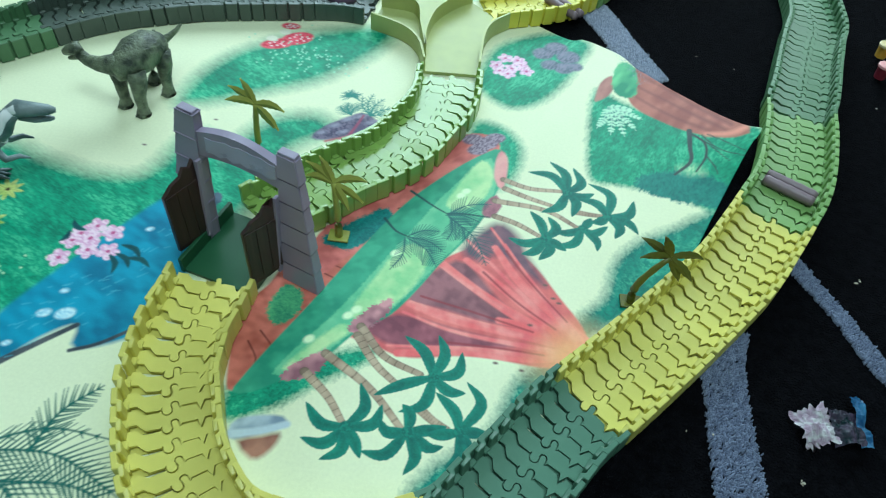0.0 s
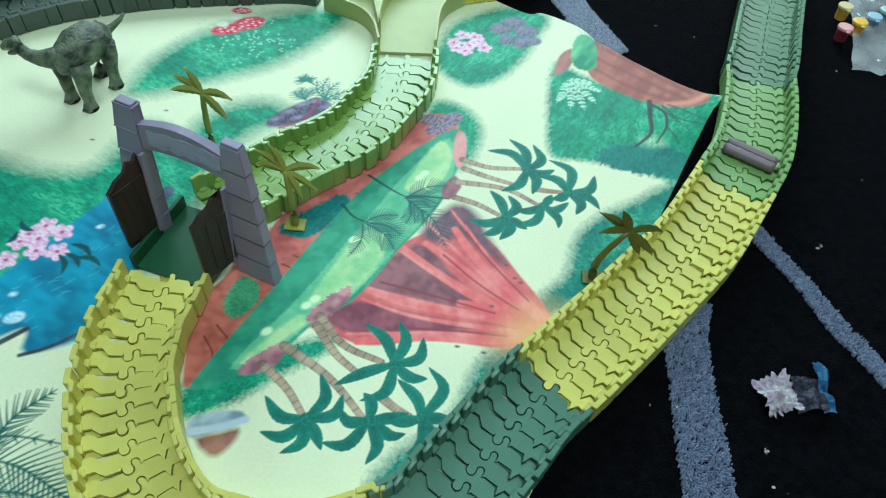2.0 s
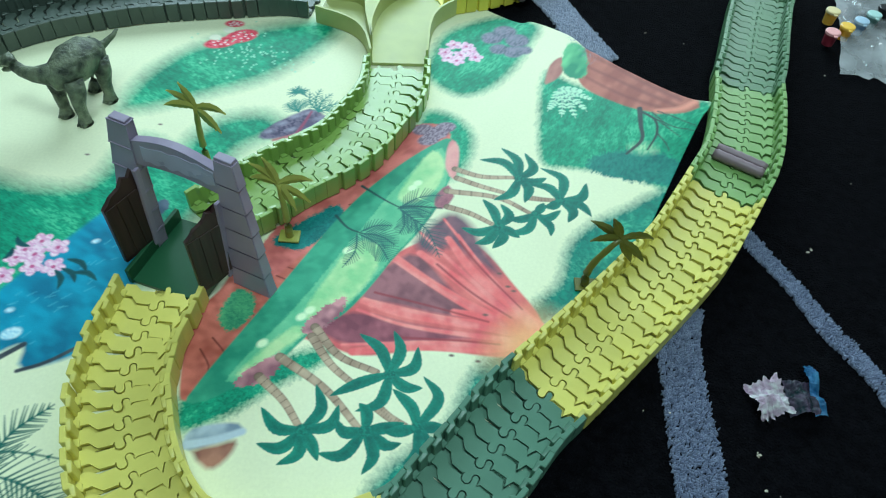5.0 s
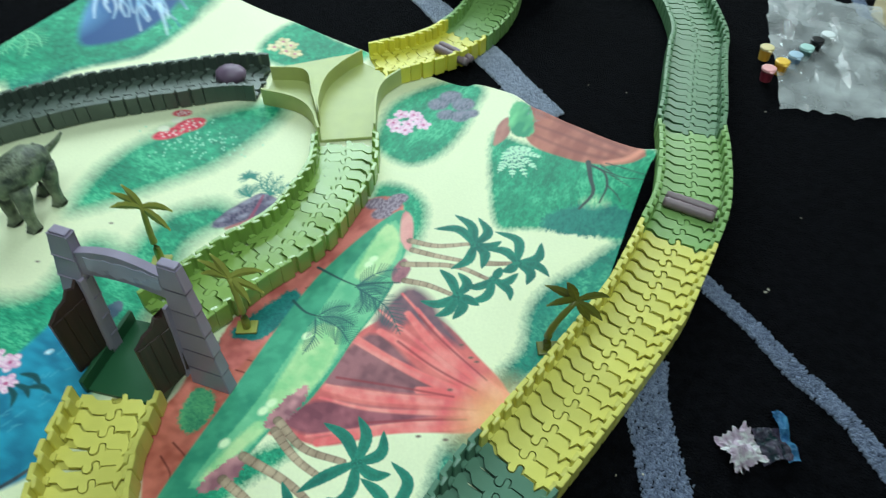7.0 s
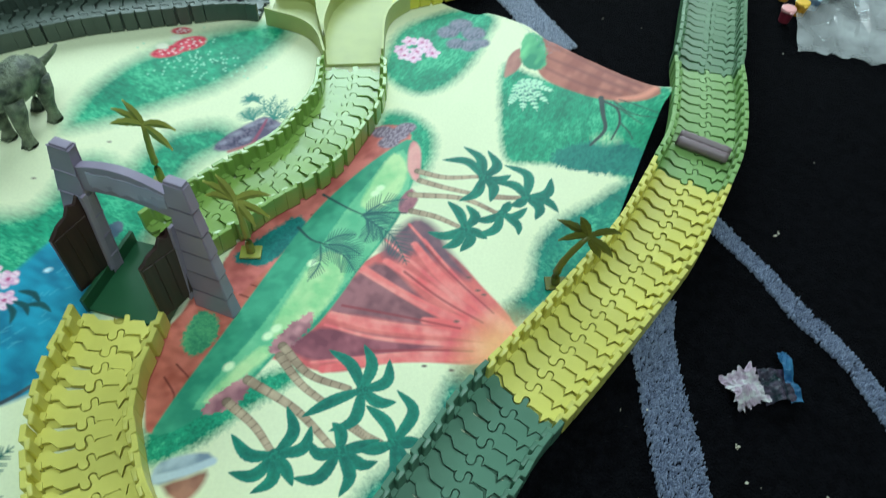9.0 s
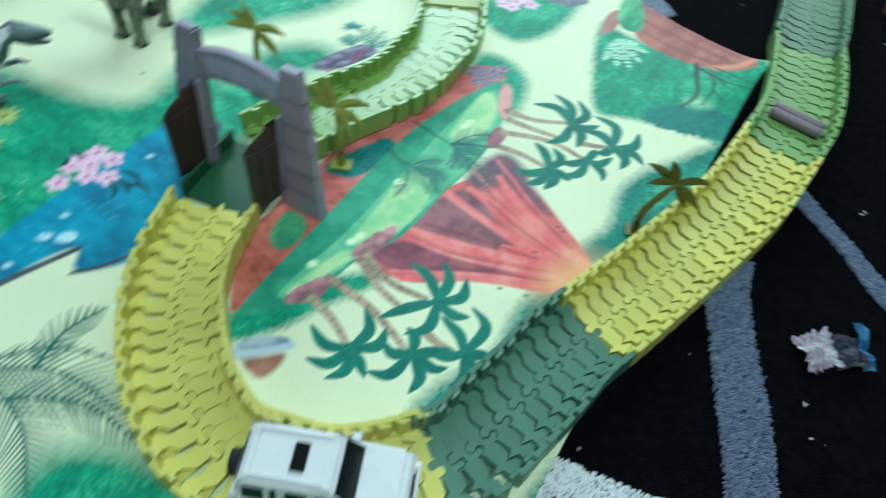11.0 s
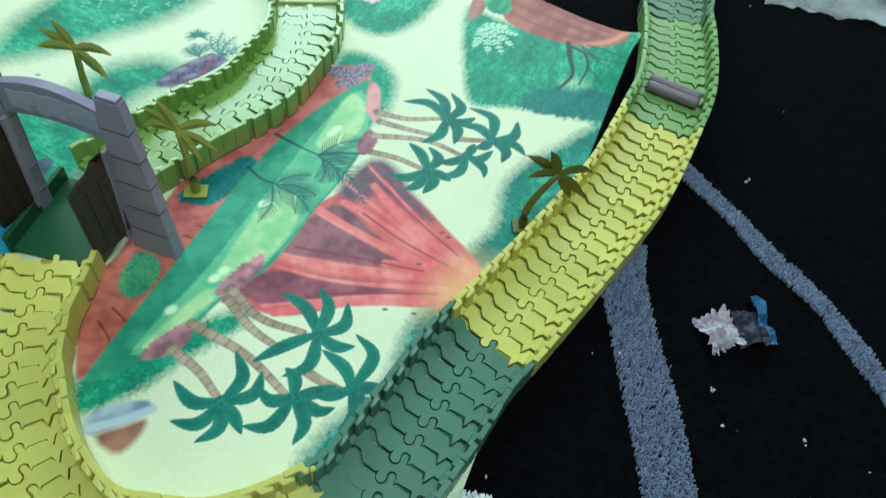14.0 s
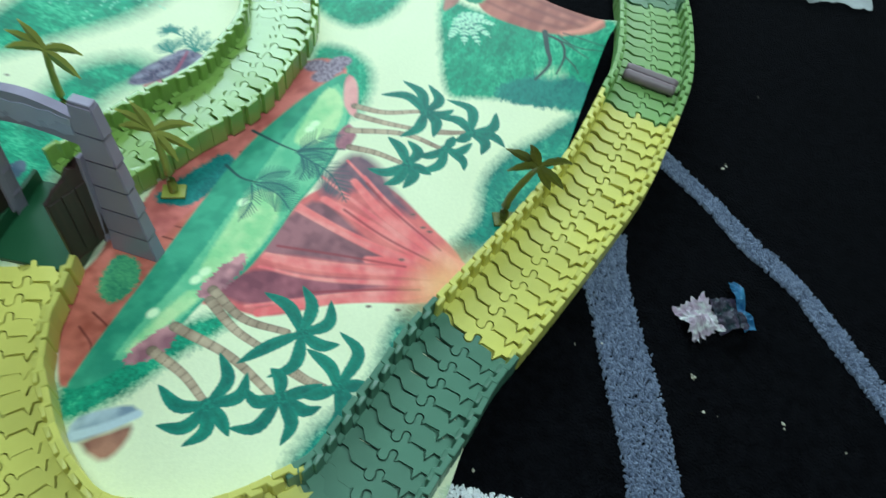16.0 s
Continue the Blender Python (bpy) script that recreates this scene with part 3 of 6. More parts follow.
# red earth, crater and lava
area([(-0.0545, 0.5324), (-0.0110, 0.5428), (-0.0086, 0.5279), (-0.0248, 0.4899), (-0.0373, 0.4718), (-0.0632, 0.4185), (-0.0736, 0.4095), (-0.0807, 0.4387), (-0.0841, 0.4565), (-0.0803, 0.4806), (-0.0699, 0.4990), (-0.0640, 0.5179)], (0.70, 0.34, 0.28), (0.87, 0.48, 0.42), 0.001, PATCH)
area([(0.0022, 0.5876), (0.0231, 0.6056), (0.0502, 0.6180), (0.0468, 0.6032), (0.0272, 0.5701), (0.0119, 0.5670)], (0.78, 0.34, 0.30), (0.86, 0.46, 0.42), 0.001, PATCH)
area([(0.0524, 0.5414), (0.0950, 0.5683), (0.1200, 0.5557), (0.1439, 0.5242), (0.1666, 0.4850), (0.1447, 0.4583), (0.0874, 0.4591), (0.0410, 0.4512), (0.0167, 0.4571), (-0.0046, 0.4671), (0.0265, 0.5042)], (0.84, 0.38, 0.39), (0.93, 0.49, 0.47), 0.001, PATCH)
area([(0.0339, 0.5126), (0.0570, 0.5378), (0.0741, 0.5432), (0.1015, 0.5102), (0.1227, 0.4915), (0.0940, 0.4892), (0.0606, 0.4956), (0.0354, 0.4997)], (0.48, 0.30, 0.34), (0.66, 0.42, 0.45), 0.002, PATCH)
area([(0.0065, 0.4727), (0.0287, 0.4866), (0.0701, 0.4800), (0.1148, 0.4724), (0.0870, 0.4665), (0.0400, 0.4602), (0.0200, 0.4620)], (0.50, 0.26, 0.32), (0.68, 0.38, 0.43), 0.002, PATCH)
area([(0.0687, 0.5571), (0.0942, 0.5896), (0.1129, 0.5789), (0.1222, 0.5559), (0.1354, 0.5289), (0.1000, 0.5540), (0.0826, 0.5468)], (0.42, 0.32, 0.38), (0.58, 0.40, 0.44), 0.004, PATCH)
for pts in ([(0.0357, 0.4972), (0.0695, 0.4873), (0.1269, 0.4819), (0.1633, 0.4760)], [(0.0569, 0.5389), (0.0886, 0.5144), (0.1268, 0.4918), (0.1636, 0.4823)], [(0.0952, 0.5623), (0.1181, 0.5275), (0.1617, 0.4856)], [(0.0739, 0.5460), (0.1054, 0.5210), (0.1351, 0.4974), (0.1637, 0.4838)], [(0.0329, 0.4537), (0.0715, 0.4612), (0.1230, 0.4636), (0.1550, 0.4707)], [(0.1021, 0.4923), (0.1269, 0.4893), (0.1594, 0.4796)]):
    stroke(pts, 0.006, 0.010, (0.94, 0.42, 0.43), (0.98, 0.56, 0.54), 0.0008)
for pts in ([(0.071, 0.569), (0.109, 0.528), (0.151, 0.484)], [(0.091, 0.583), (0.117, 0.544), (0.157, 0.484)], [(0.052, 0.538), (0.084, 0.516), (0.139, 0.484)], [(0.036, 0.499), (0.081, 0.489), (0.139, 0.478)], [(0.032, 0.489), (0.074, 0.477), (0.151, 0.471)], [(0.025, 0.459), (0.091, 0.465), (0.146, 0.465)], [(0.103, 0.567), (0.126, 0.529), (0.161, 0.485)]):
    stroke(pts, 0.0022, 0.0052, (0.92, 0.42, 0.44), (0.98, 0.60, 0.57), 0.0008)
for pts in ([(0.0431, 0.5055), (0.0854, 0.4961), (0.1269, 0.4858)], [(0.1043, 0.5602), (0.1224, 0.5333), (0.1518, 0.4987)], [(0.0630, 0.4675), (0.1029, 0.4682), (0.1349, 0.4673)], [(0.0876, 0.5359), (0.1141, 0.5112), (0.1433, 0.4906)]):
    stroke(pts, 0.0016, 0.001, (0.60, 0.22, 0.26), None, 0.001)
oval([(0.1502, 0.4713)][0], 0.026, 0.015, (0.94, 0.72, 0.50), None, 0.9, 0.012, 0.75)

for pts in ([(-0.0710, 0.4483), (-0.0620, 0.4357), (-0.0614, 0.4262)], [(-0.0649, 0.4579), (-0.0545, 0.4473), (-0.0529, 0.4407)], [(-0.0524, 0.4852), (-0.0408, 0.4788)], [(-0.0318, 0.5260), (-0.0182, 0.5217)], [(-0.0318, 0.5152), (-0.0205, 0.5108)], [(0.0159, 0.5889), (0.0301, 0.5851)]):
    stroke(pts, 0.0012, 0.0008, (0.42, 0.16, 0.14), None, 0.0006)

# red bank and teal pool along the raised run
area([(-0.048, 0.539), (-0.038, 0.569), (-0.019, 0.602), (0.009, 0.638), (0.04, 0.667), (0.061, 0.696), (0.089, 0.695), (0.091, 0.656), (0.063, 0.627), (0.038, 0.59), (0.013, 0.558), (-0.015, 0.538), (-0.033, 0.515)], (0.74, 0.36, 0.34), (0.90, 0.50, 0.47), 0.0010, PATCH, 0.001)
area([(-0.041, 0.551), (-0.015, 0.577), (0.004, 0.591), (0.014, 0.574), (0.0, 0.56), (-0.016, 0.542), (-0.033, 0.543)], (0.02, 0.40, 0.40), (0.08, 0.54, 0.52), 0.0010, rough=0.002)
for pts in ([(0.013, 0.592), (0.028, 0.598)], [(0.009, 0.582), (0.024, 0.589)], [(0.04, 0.616), (0.05, 0.625)]):
    stroke(pts, 0.0012, 0.0006, (0.46, 0.18, 0.18))

# the long green pod with its pink mouths
POD = [(0.089, 0.681), (0.062, 0.656), (0.031, 0.618), (0.012, 0.588), (-0.009, 0.546), (-0.026, 0.509), (-0.041, 0.476), (-0.056, 0.445), (-0.067, 0.419), (-0.07, 0.408), (-0.057, 0.41), (-0.035, 0.426), (-0.016, 0.442), (0.003, 0.468), (0.024, 0.486), (0.04, 0.512), (0.054, 0.539), (0.07, 0.565), (0.086, 0.599), (0.094, 0.63), (0.102, 0.653), (0.097, 0.674)]
area(POD, (0.14, 0.55, 0.44), (0.25, 0.66, 0.52), 0.0008, PATCH)
area([(0.085, 0.668), (0.065, 0.641), (0.044, 0.605), (0.027, 0.569), (0.013, 0.541), (-0.003, 0.507), (-0.02, 0.475), (-0.037, 0.448), (-0.048, 0.425), (-0.036, 0.429), (-0.017, 0.446), (0.003, 0.471), (0.022, 0.489), (0.038, 0.514), (0.053, 0.54), (0.068, 0.566), (0.084, 0.601), (0.092, 0.636)], (0.34, 0.71, 0.54), (0.46, 0.78, 0.60), 0.0008, PATCH, 0.001)
for pts in ([(0.078, 0.663), (0.06, 0.63), (0.052, 0.602), (0.067, 0.599), (0.083, 0.618), (0.089, 0.647)], [(0.024, 0.553), (0.043, 0.549), (0.04, 0.523), (0.02, 0.489), (0.001, 0.477), (-0.005, 0.487), (0.007, 0.519)], [(-0.01, 0.472), (-0.028, 0.452), (-0.042, 0.43), (-0.033, 0.432), (-0.016, 0.452), (-0.003, 0.466)]):
    area(pts, (0.56, 0.82, 0.58), (0.76, 0.89, 0.66), 0.0016, PATCH, 0.001)
for c in [(-0.002, 0.486), (-0.007, 0.48), (0.063, 0.616), (0.067, 0.622), (-0.03, 0.456), (0.018, 0.544)]:
    oval(c, 0.004, 0.003, (0.88, 0.97, 0.80), None, 0.7, 0.001)
area([(0.0897, 0.6424), (0.0901, 0.6677), (0.0942, 0.6793), (0.1001, 0.6709), (0.1007, 0.6505), (0.0974, 0.6292)], (0.86, 0.50, 0.52), (0.94, 0.66, 0.64), 0.001, PATCH)
area([(-0.0058, 0.4671), (0.0026, 0.4841), (0.0188, 0.4994), (0.0236, 0.4947), (0.0174, 0.4803), (0.0042, 0.4669)], (0.58, 0.37, 0.42), (0.86, 0.60, 0.62), 0.0006, PATCH, 0.0022)
area([(-0.0414, 0.4209), (-0.0369, 0.4340), (-0.0169, 0.4487), (-0.0121, 0.4437), (-0.0222, 0.4273)], (0.58, 0.37, 0.42), (0.86, 0.60, 0.62), 0.0006, PATCH, 0.0022)
area([(0.0839, 0.6112), (0.0929, 0.6220), (0.0981, 0.6092), (0.0893, 0.5943), (0.0822, 0.5981)], (0.58, 0.36, 0.42), (0.72, 0.46, 0.50), 0.001)
area([(-0.0651, 0.4745), (-0.0635, 0.4893), (-0.0578, 0.5000), (-0.0471, 0.4983), (-0.0408, 0.4861), (-0.0452, 0.4712), (-0.0562, 0.4642)], (0.16, 0.52, 0.40), (0.36, 0.72, 0.50), 0.001, rough=0.002)

# printed palms
TRUNK = ((0.64, 0.54, 0.46), (0.78, 0.68, 0.58))
for pts in ([(0.004, 0.472), (0.024, 0.45), (0.051, 0.439)], [(0.003, 0.464), (0.019, 0.443), (0.036, 0.429)], [(-0.016, 0.446), (0.018, 0.424), (0.044, 0.397)], [(-0.027, 0.43), (-0.008, 0.414), (0.005, 0.397)], [(0.055, 0.412), (0.063, 0.406), (0.073, 0.401)]):
    stroke(pts, 0.0068, 0.0048, *TRUNK, soft=0.0004, bands=9)
for pts in ([(0.098, 0.642), (0.121, 0.635), (0.148, 0.636)], [(0.1, 0.631), (0.121, 0.623), (0.144, 0.616)], [(0.092, 0.615), (0.134, 0.611), (0.162, 0.595)], [(0.161, 0.613), (0.171, 0.612), (0.183, 0.612)], [(0.093, 0.597), (0.112, 0.591), (0.133, 0.579)]):
    stroke(pts, 0.0062, 0.0042, *TRUNK, soft=0.0004, bands=8)
LEAF_INK = ((0.02, 0.40, 0.36), (0.07, 0.52, 0.44))
HEADS = (
    ((0.06, 0.438), [((0.036, 0.469), (0.052, 0.457)), ((0.06, 0.473), (0.066, 0.457)), ((0.078, 0.461), (0.076, 0.444)), ((0.083, 0.429), (0.071, 0.429)), ((0.022, 0.419), (0.041, 0.43)), ((0.04, 0.409), (0.056, 0.417))], 0.0092),
    ((0.008, 0.394), [((-0.021, 0.408), (-0.008, 0.394)), ((0.012, 0.427), (0.018, 0.409)), ((0.029, 0.413), (0.025, 0.398)), ((-0.019, 0.383), (-0.003, 0.381)), ((-0.004, 0.37), (0.008, 0.378)), ((0.021, 0.374), (0.016, 0.384))], 0.009),
    ((0.048, 0.396), [((0.028, 0.403), (0.035, 0.394)), ((0.042, 0.415), (0.048, 0.408)), ((0.073, 0.403), (0.062, 0.399)), ((0.072, 0.389), (0.062, 0.387)), ((0.049, 0.367), (0.055, 0.38)), ((0.02, 0.379), (0.036, 0.379))], 0.009),
    ((0.081, 0.4), [((0.063, 0.427), (0.077, 0.414)), ((0.083, 0.438), (0.094, 0.422)), ((0.1, 0.402), (0.089, 0.401)), ((0.094, 0.389), (0.087, 0.392)), ((0.074, 0.375), (0.083, 0.385)), ((0.06, 0.396), (0.07, 0.397))], 0.009),
    ((0.153, 0.635), [((0.138, 0.673), (0.152, 0.658)), ((0.119, 0.656), (0.141, 0.654)), ((0.159, 0.668), (0.166, 0.649)), ((0.177, 0.638), (0.165, 0.632)), ((0.131, 0.608), (0.146, 0.617)), ((0.157, 0.607), (0.161, 0.624))], 0.0098),
    ((0.187, 0.612), [((0.172, 0.65), (0.191, 0.638)), ((0.162, 0.629), (0.179, 0.626)), ((0.211, 0.635), (0.205, 0.617)), ((0.212, 0.596), (0.204, 0.608)), ((0.192, 0.588), (0.197, 0.601)), ((0.173, 0.604), (0.18, 0.605))], 0.0098),
    ((0.166, 0.595), [((0.142, 0.588), (0.154, 0.588)), ((0.187, 0.601), (0.175, 0.591)), ((0.177, 0.572), (0.177, 0.583)), ((0.139, 0.571), (0.158, 0.577)), ((0.173, 0.608), (0.171, 0.603))], 0.0086),
    ((0.135, 0.579), [((0.122, 0.608), (0.131, 0.596)), ((0.137, 0.604), (0.144, 0.591)), ((0.105, 0.575), (0.12, 0.571)), ((0.116, 0.559), (0.127, 0.564)), ((0.13, 0.555), (0.139, 0.568)), ((0.152, 0.568), (0.143, 0.575))], 0.0094),
)
for c, tips, w in HEADS:
    for tip, via in tips:
        palm_leaf(c, via, tip, w, *LEAF_INK)
    oval(c, 0.0042, 0.0042, *LEAF_INK)

# dark ferns over the pod and in the near corner
FERN = (0.12, 0.37, 0.38)
for pts in ([(0.021, 0.614), (0.041, 0.6), (0.055, 0.592)], [(0.004, 0.579), (0.015, 0.567), (0.027, 0.562)], [(0.055, 0.593), (0.066, 0.595), (0.088, 0.595)]):
    stroke(pts, 0.0026, 0.0012, (0.10, 0.30, 0.30))
for base, tip, n, s in (((0.055, 0.593), (0.089, 0.61), 16, 0.01), ((0.053, 0.591), (0.081, 0.588), 14, 0.01), ((0.055, 0.59), (0.072, 0.565), 12, 0.012), ((0.056, 0.589), (0.089, 0.543), 16, 0.013), ((0.027, 0.562), (0.054, 0.552), 14, 0.011), ((0.025, 0.561), (0.051, 0.535), 16, 0.013), ((0.023, 0.561), (0.016, 0.527), 14, 0.007), ((0.026, 0.564), (0.05, 0.572), 12, 0.007), ((0.058, 0.586), (0.056, 0.564), 10, 0.008)):
    frond(base, tip, n, s, FERN, 0.0009)
NEARFERN = (0.03, 0.38, 0.35)
stroke([(-0.2713, 0.3722), (-0.2404, 0.3599), (-0.2124, 0.3477)], 0.004, 0.003, (0.06, 0.30, 0.28))
for base, tip, n, s in (([(-0.2147, 0.3484)][0], [(-0.1303, 0.3652)][0], 8, 0.006), ([(-0.2124, 0.3477)][0], [(-0.1154, 0.3315)][0], 24, 0.022), ([(-0.2115, 0.3458)][0], [(-0.1456, 0.2742)][0], 24, 0.022), ([(-0.2145, 0.3405)][0], [(-0.2343, 0.2706)][0], 22, 0.02), ([(-0.1777, 0.3513)][0], [(-0.1521, 0.4006)][0], 18, 0.014), ([(-0.1872, 0.3313)][0], [(-0.0962, 0.3136)][0], 20, 0.018), ([(-0.2616, 0.2855)][0], [(-0.1695, 0.2605)][0], 22, 0.018), ([(-0.2534, 0.2726)][0], [(-0.2254, 0.2283)][0], 18, 0.018), ([(-0.2636, 0.2772)][0], [(-0.2760, 0.2375)][0], 18, 0.018)):
    frond(base, tip, n, s, NEARFERN, 0.0015)
PALEFERN = (0.72, 0.90, 0.78)
for base, tips in (([(-0.2892, 0.4712)][0], [(-0.3009, 0.4553), (-0.2856, 0.4395), (-0.2723, 0.4350), (-0.2643, 0.4449), (-0.2618, 0.4616), (-0.2656, 0.4756)]), ([(-0.3253, 0.3861)][0], [(-0.3422, 0.3732), (-0.3268, 0.3531), (-0.3105, 0.3437), (-0.2970, 0.3477), (-0.2938, 0.3654), (-0.3010, 0.3807)]), ([(0.1950, 0.7636)][0], [(0.1821, 0.7280), (0.1951, 0.7211), (0.2083, 0.7207), (0.2198, 0.7314), (0.2267, 0.7488), (0.2196, 0.7615)])):
    for tip in tips:
        leaf(base, tip, 0.004, *DEEP, 0.05)
        frond(base, tip, 8, 0.004, PALEFERN, 0.0009, 0.05, dotted=True)
for base, tip in (([(-0.3787, 1.0188)][0], [(-0.4047, 0.9576)][0]), ([(-0.3748, 1.0183)][0], [(-0.3731, 0.9478)][0]), ([(-0.3738, 1.0155)][0], [(-0.3394, 0.9498)][0]), ([(-0.3710, 1.0178)][0], [(-0.3267, 0.9730)][0]), ([(-0.3797, 1.0216)][0], [(-0.4135, 0.9966)][0])):
    frond(base, tip, 10, 0.014, (0.45, 0.80, 0.62), 0.0016)

# waterfall, cliff, bush, bare tree, rocks, mushrooms, nest
area([(-0.2878, 0.9835), (-0.3037, 1.0653), (-0.2998, 1.1261), (-0.2600, 1.1565), (-0.1955, 1.1241), (-0.1968, 1.0509), (-0.2210, 0.9987), (-0.2578, 0.9772)], (0.10, 0.30, 0.52), (0.40, 0.66, 0.86), 0.005, WIDE)
rng = random.Random(8)
for k in range(34):
    f, g = rng.random(), rng.uniform(0.1, 1.0)
    a = (-0.300 + 0.095 * f, 1.135 - 0.010 * f - 0.06 * (1 - g))
    b = (a[0] + 0.012 + 0.02 * f, a[1] - rng.uniform(0.03, 0.08))
    stroke([a, ((a[0] + b[0]) / 2 + rng.uniform(-0.008, 0.004), (a[1] + b[1]) / 2), b], rng.uniform(0.002, 0.007), 0.002, *(((0.62, 0.82, 0.94), (0.90, 0.96, 1.0)) if k % 3 else ((0.06, 0.22, 0.46), (0.14, 0.36, 0.62))), soft=0.002, strength=0.6)
area([(-0.2962, 1.1418), (-0.2635, 1.1706), (-0.1924, 1.1400), (-0.1768, 1.1086), (-0.2155, 1.1015), (-0.2581, 1.1170)], (0.30, 0.30, 0.32), (0.52, 0.50, 0.46), 0.003, PATCH)
area([(0.2259, 0.8350), (0.2588, 0.8144), (0.2867, 0.7767), (0.3212, 0.7364), (0.3120, 0.7232), (0.2885, 0.7240), (0.2503, 0.7439), (0.2165, 0.7765)], (0.62, 0.34, 0.30), (0.76, 0.46, 0.40), 0.0012, PATCH)
for pts in ([(0.2308, 0.8236), (0.2623, 0.7965), (0.3057, 0.7401)], [(0.2261, 0.8036), (0.2597, 0.7766), (0.2996, 0.7328)], [(0.2244, 0.7846), (0.2521, 0.7598), (0.2849, 0.7342)]):
    stroke(pts, 0.003, 0.005, (0.50, 0.27, 0.27), None, 0.002, strength=0.6)
stroke([(0.2841, 0.7279), (0.3037, 0.7273), (0.3179, 0.7350)], 0.006, 0.006, (0.90, 0.58, 0.50), None, 0.002)
area([(0.1815, 0.7711), (0.1887, 0.8015), (0.2011, 0.8164), (0.2036, 0.8012), (0.1961, 0.7818), (0.1860, 0.7716)], (0.62, 0.38, 0.36), (0.74, 0.50, 0.46), 0.0012, PATCH)
area([(0.2007, 0.7915), (0.2048, 0.8286), (0.2136, 0.8437), (0.2250, 0.8380), (0.2275, 0.8134), (0.2243, 0.7892), (0.2129, 0.7817)], (0.14, 0.56, 0.42), (0.44, 0.80, 0.56), 0.0012, PATCH, 0.002)
area([(0.2132, 0.6542), (0.2275, 0.6736), (0.2685, 0.6805), (0.2963, 0.6648), (0.2877, 0.6395), (0.2682, 0.6394), (0.2369, 0.6437)], (0.00, 0.42, 0.40), (0.10, 0.56, 0.50), 0.002, rough=0.004)
oval([(0.2657, 0.6819)][0], 0.010, 0.006, (0.44, 0.76, 0.58), (0.72, 0.88, 0.70), 0.0, 0.005)
BARK = (0.16, 0.24, 0.25)
for pts, w in (([(0.2689, 0.7346), (0.2671, 0.7113), (0.2660, 0.6932), (0.2504, 0.6751)], 0.005), ([(0.2693, 0.7304), (0.2802, 0.7171), (0.2797, 0.6994), (0.2695, 0.6805)], 0.003), ([(0.2790, 0.7272), (0.2915, 0.7084), (0.3142, 0.6999)], 0.0016), ([(0.2805, 0.7193), (0.2932, 0.7015), (0.2998, 0.6945)], 0.0016), ([(0.2798, 0.7008), (0.2866, 0.6869), (0.2882, 0.6790)], 0.0016), ([(0.2841, 0.7279), (0.3020, 0.7139), (0.3166, 0.7042)], 0.0014)):
    stroke(pts, w, w * 0.5, BARK, (0.24, 0.30, 0.30))
for c, r in zip([(0.1304, 0.8420), (0.1436, 0.8540), (0.1564, 0.8400), (0.1519, 0.8195), (0.1637, 0.8238), (0.1374, 0.8227)], (0.012, 0.013, 0.013, 0.011, 0.008, 0.010)):
    oval(c, r, r * 0.85, (0.34, 0.40, 0.46), (0.52, 0.50, 0.58), 0.5, 0.0015)
    oval((c[0] - r * 0.25, c[1] + r * 0.3), r * 0.5, r * 0.35, (0.58, 0.58, 0.66), None, 0.5, 0.004, 0.6)
area([(-0.0761, 0.6659), (-0.0673, 0.6844), (-0.0497, 0.6996), (-0.0383, 0.7089), (-0.0180, 0.6950), (-0.0261, 0.6809), (-0.0540, 0.6674)], (0.34, 0.30, 0.42), (0.60, 0.56, 0.64), 0.0012, PATCH)
for c, r in zip([(-0.0659, 0.6722), (-0.0569, 0.6831), (-0.0462, 0.6944), (-0.0355, 0.7011), (-0.0256, 0.6942), (-0.0481, 0.6763)], (0.011, 0.012, 0.012, 0.010, 0.009, 0.010)):
    oval(c, r, r * 0.6, (0.22, 0.20, 0.32), (0.46, 0.40, 0.50), 0.5, 0.002, 0.7)
    oval((c[0] - r * 0.2, c[1] + r * 0.25), r * 0.5, r * 0.22, (0.68, 0.66, 0.74), None, 0.5, 0.002, 0.6)
stroke([(-0.0449, 0.6729), (-0.0401, 0.6887), (-0.0361, 0.7050)], 0.003, 0.002, (0.62, 0.26, 0.38), None, 0.001)
stroke([(-0.0632, 0.6635), (-0.0404, 0.6756), (-0.0133, 0.6978)], 0.003, 0.004, (0.72, 0.42, 0.42), None, 0.001)
for base, tips in (([(-0.0300, 0.7057)][0], [(-0.0423, 0.7334), (-0.0325, 0.7388), (-0.0210, 0.7332), (-0.0112, 0.7200), (-0.0044, 0.7084)]), ([(-0.0478, 0.7038)][0], [(-0.0602, 0.7147), (-0.0535, 0.7212), (-0.0426, 0.7191)]), ([(-0.0525, 0.7306)][0], [(-0.0590, 0.7316), (-0.0572, 0.7361), (-0.0498, 0.7369), (-0.0457, 0.7314)])):
    for tip in tips:
        frond(base, tip, 8, 0.007, (0.10, 0.50, 0.46), 0.0012)
for c, r in zip([(0.0671, 0.6904), (0.0791, 0.6870), (0.0874, 0.6956), (0.0730, 0.6772)], (0.010, 0.012, 0.010, 0.010)):
    oval(c, r, r * 0.7, (0.46, 0.38, 0.46), (0.66, 0.58, 0.64), 0.4, 0.001)
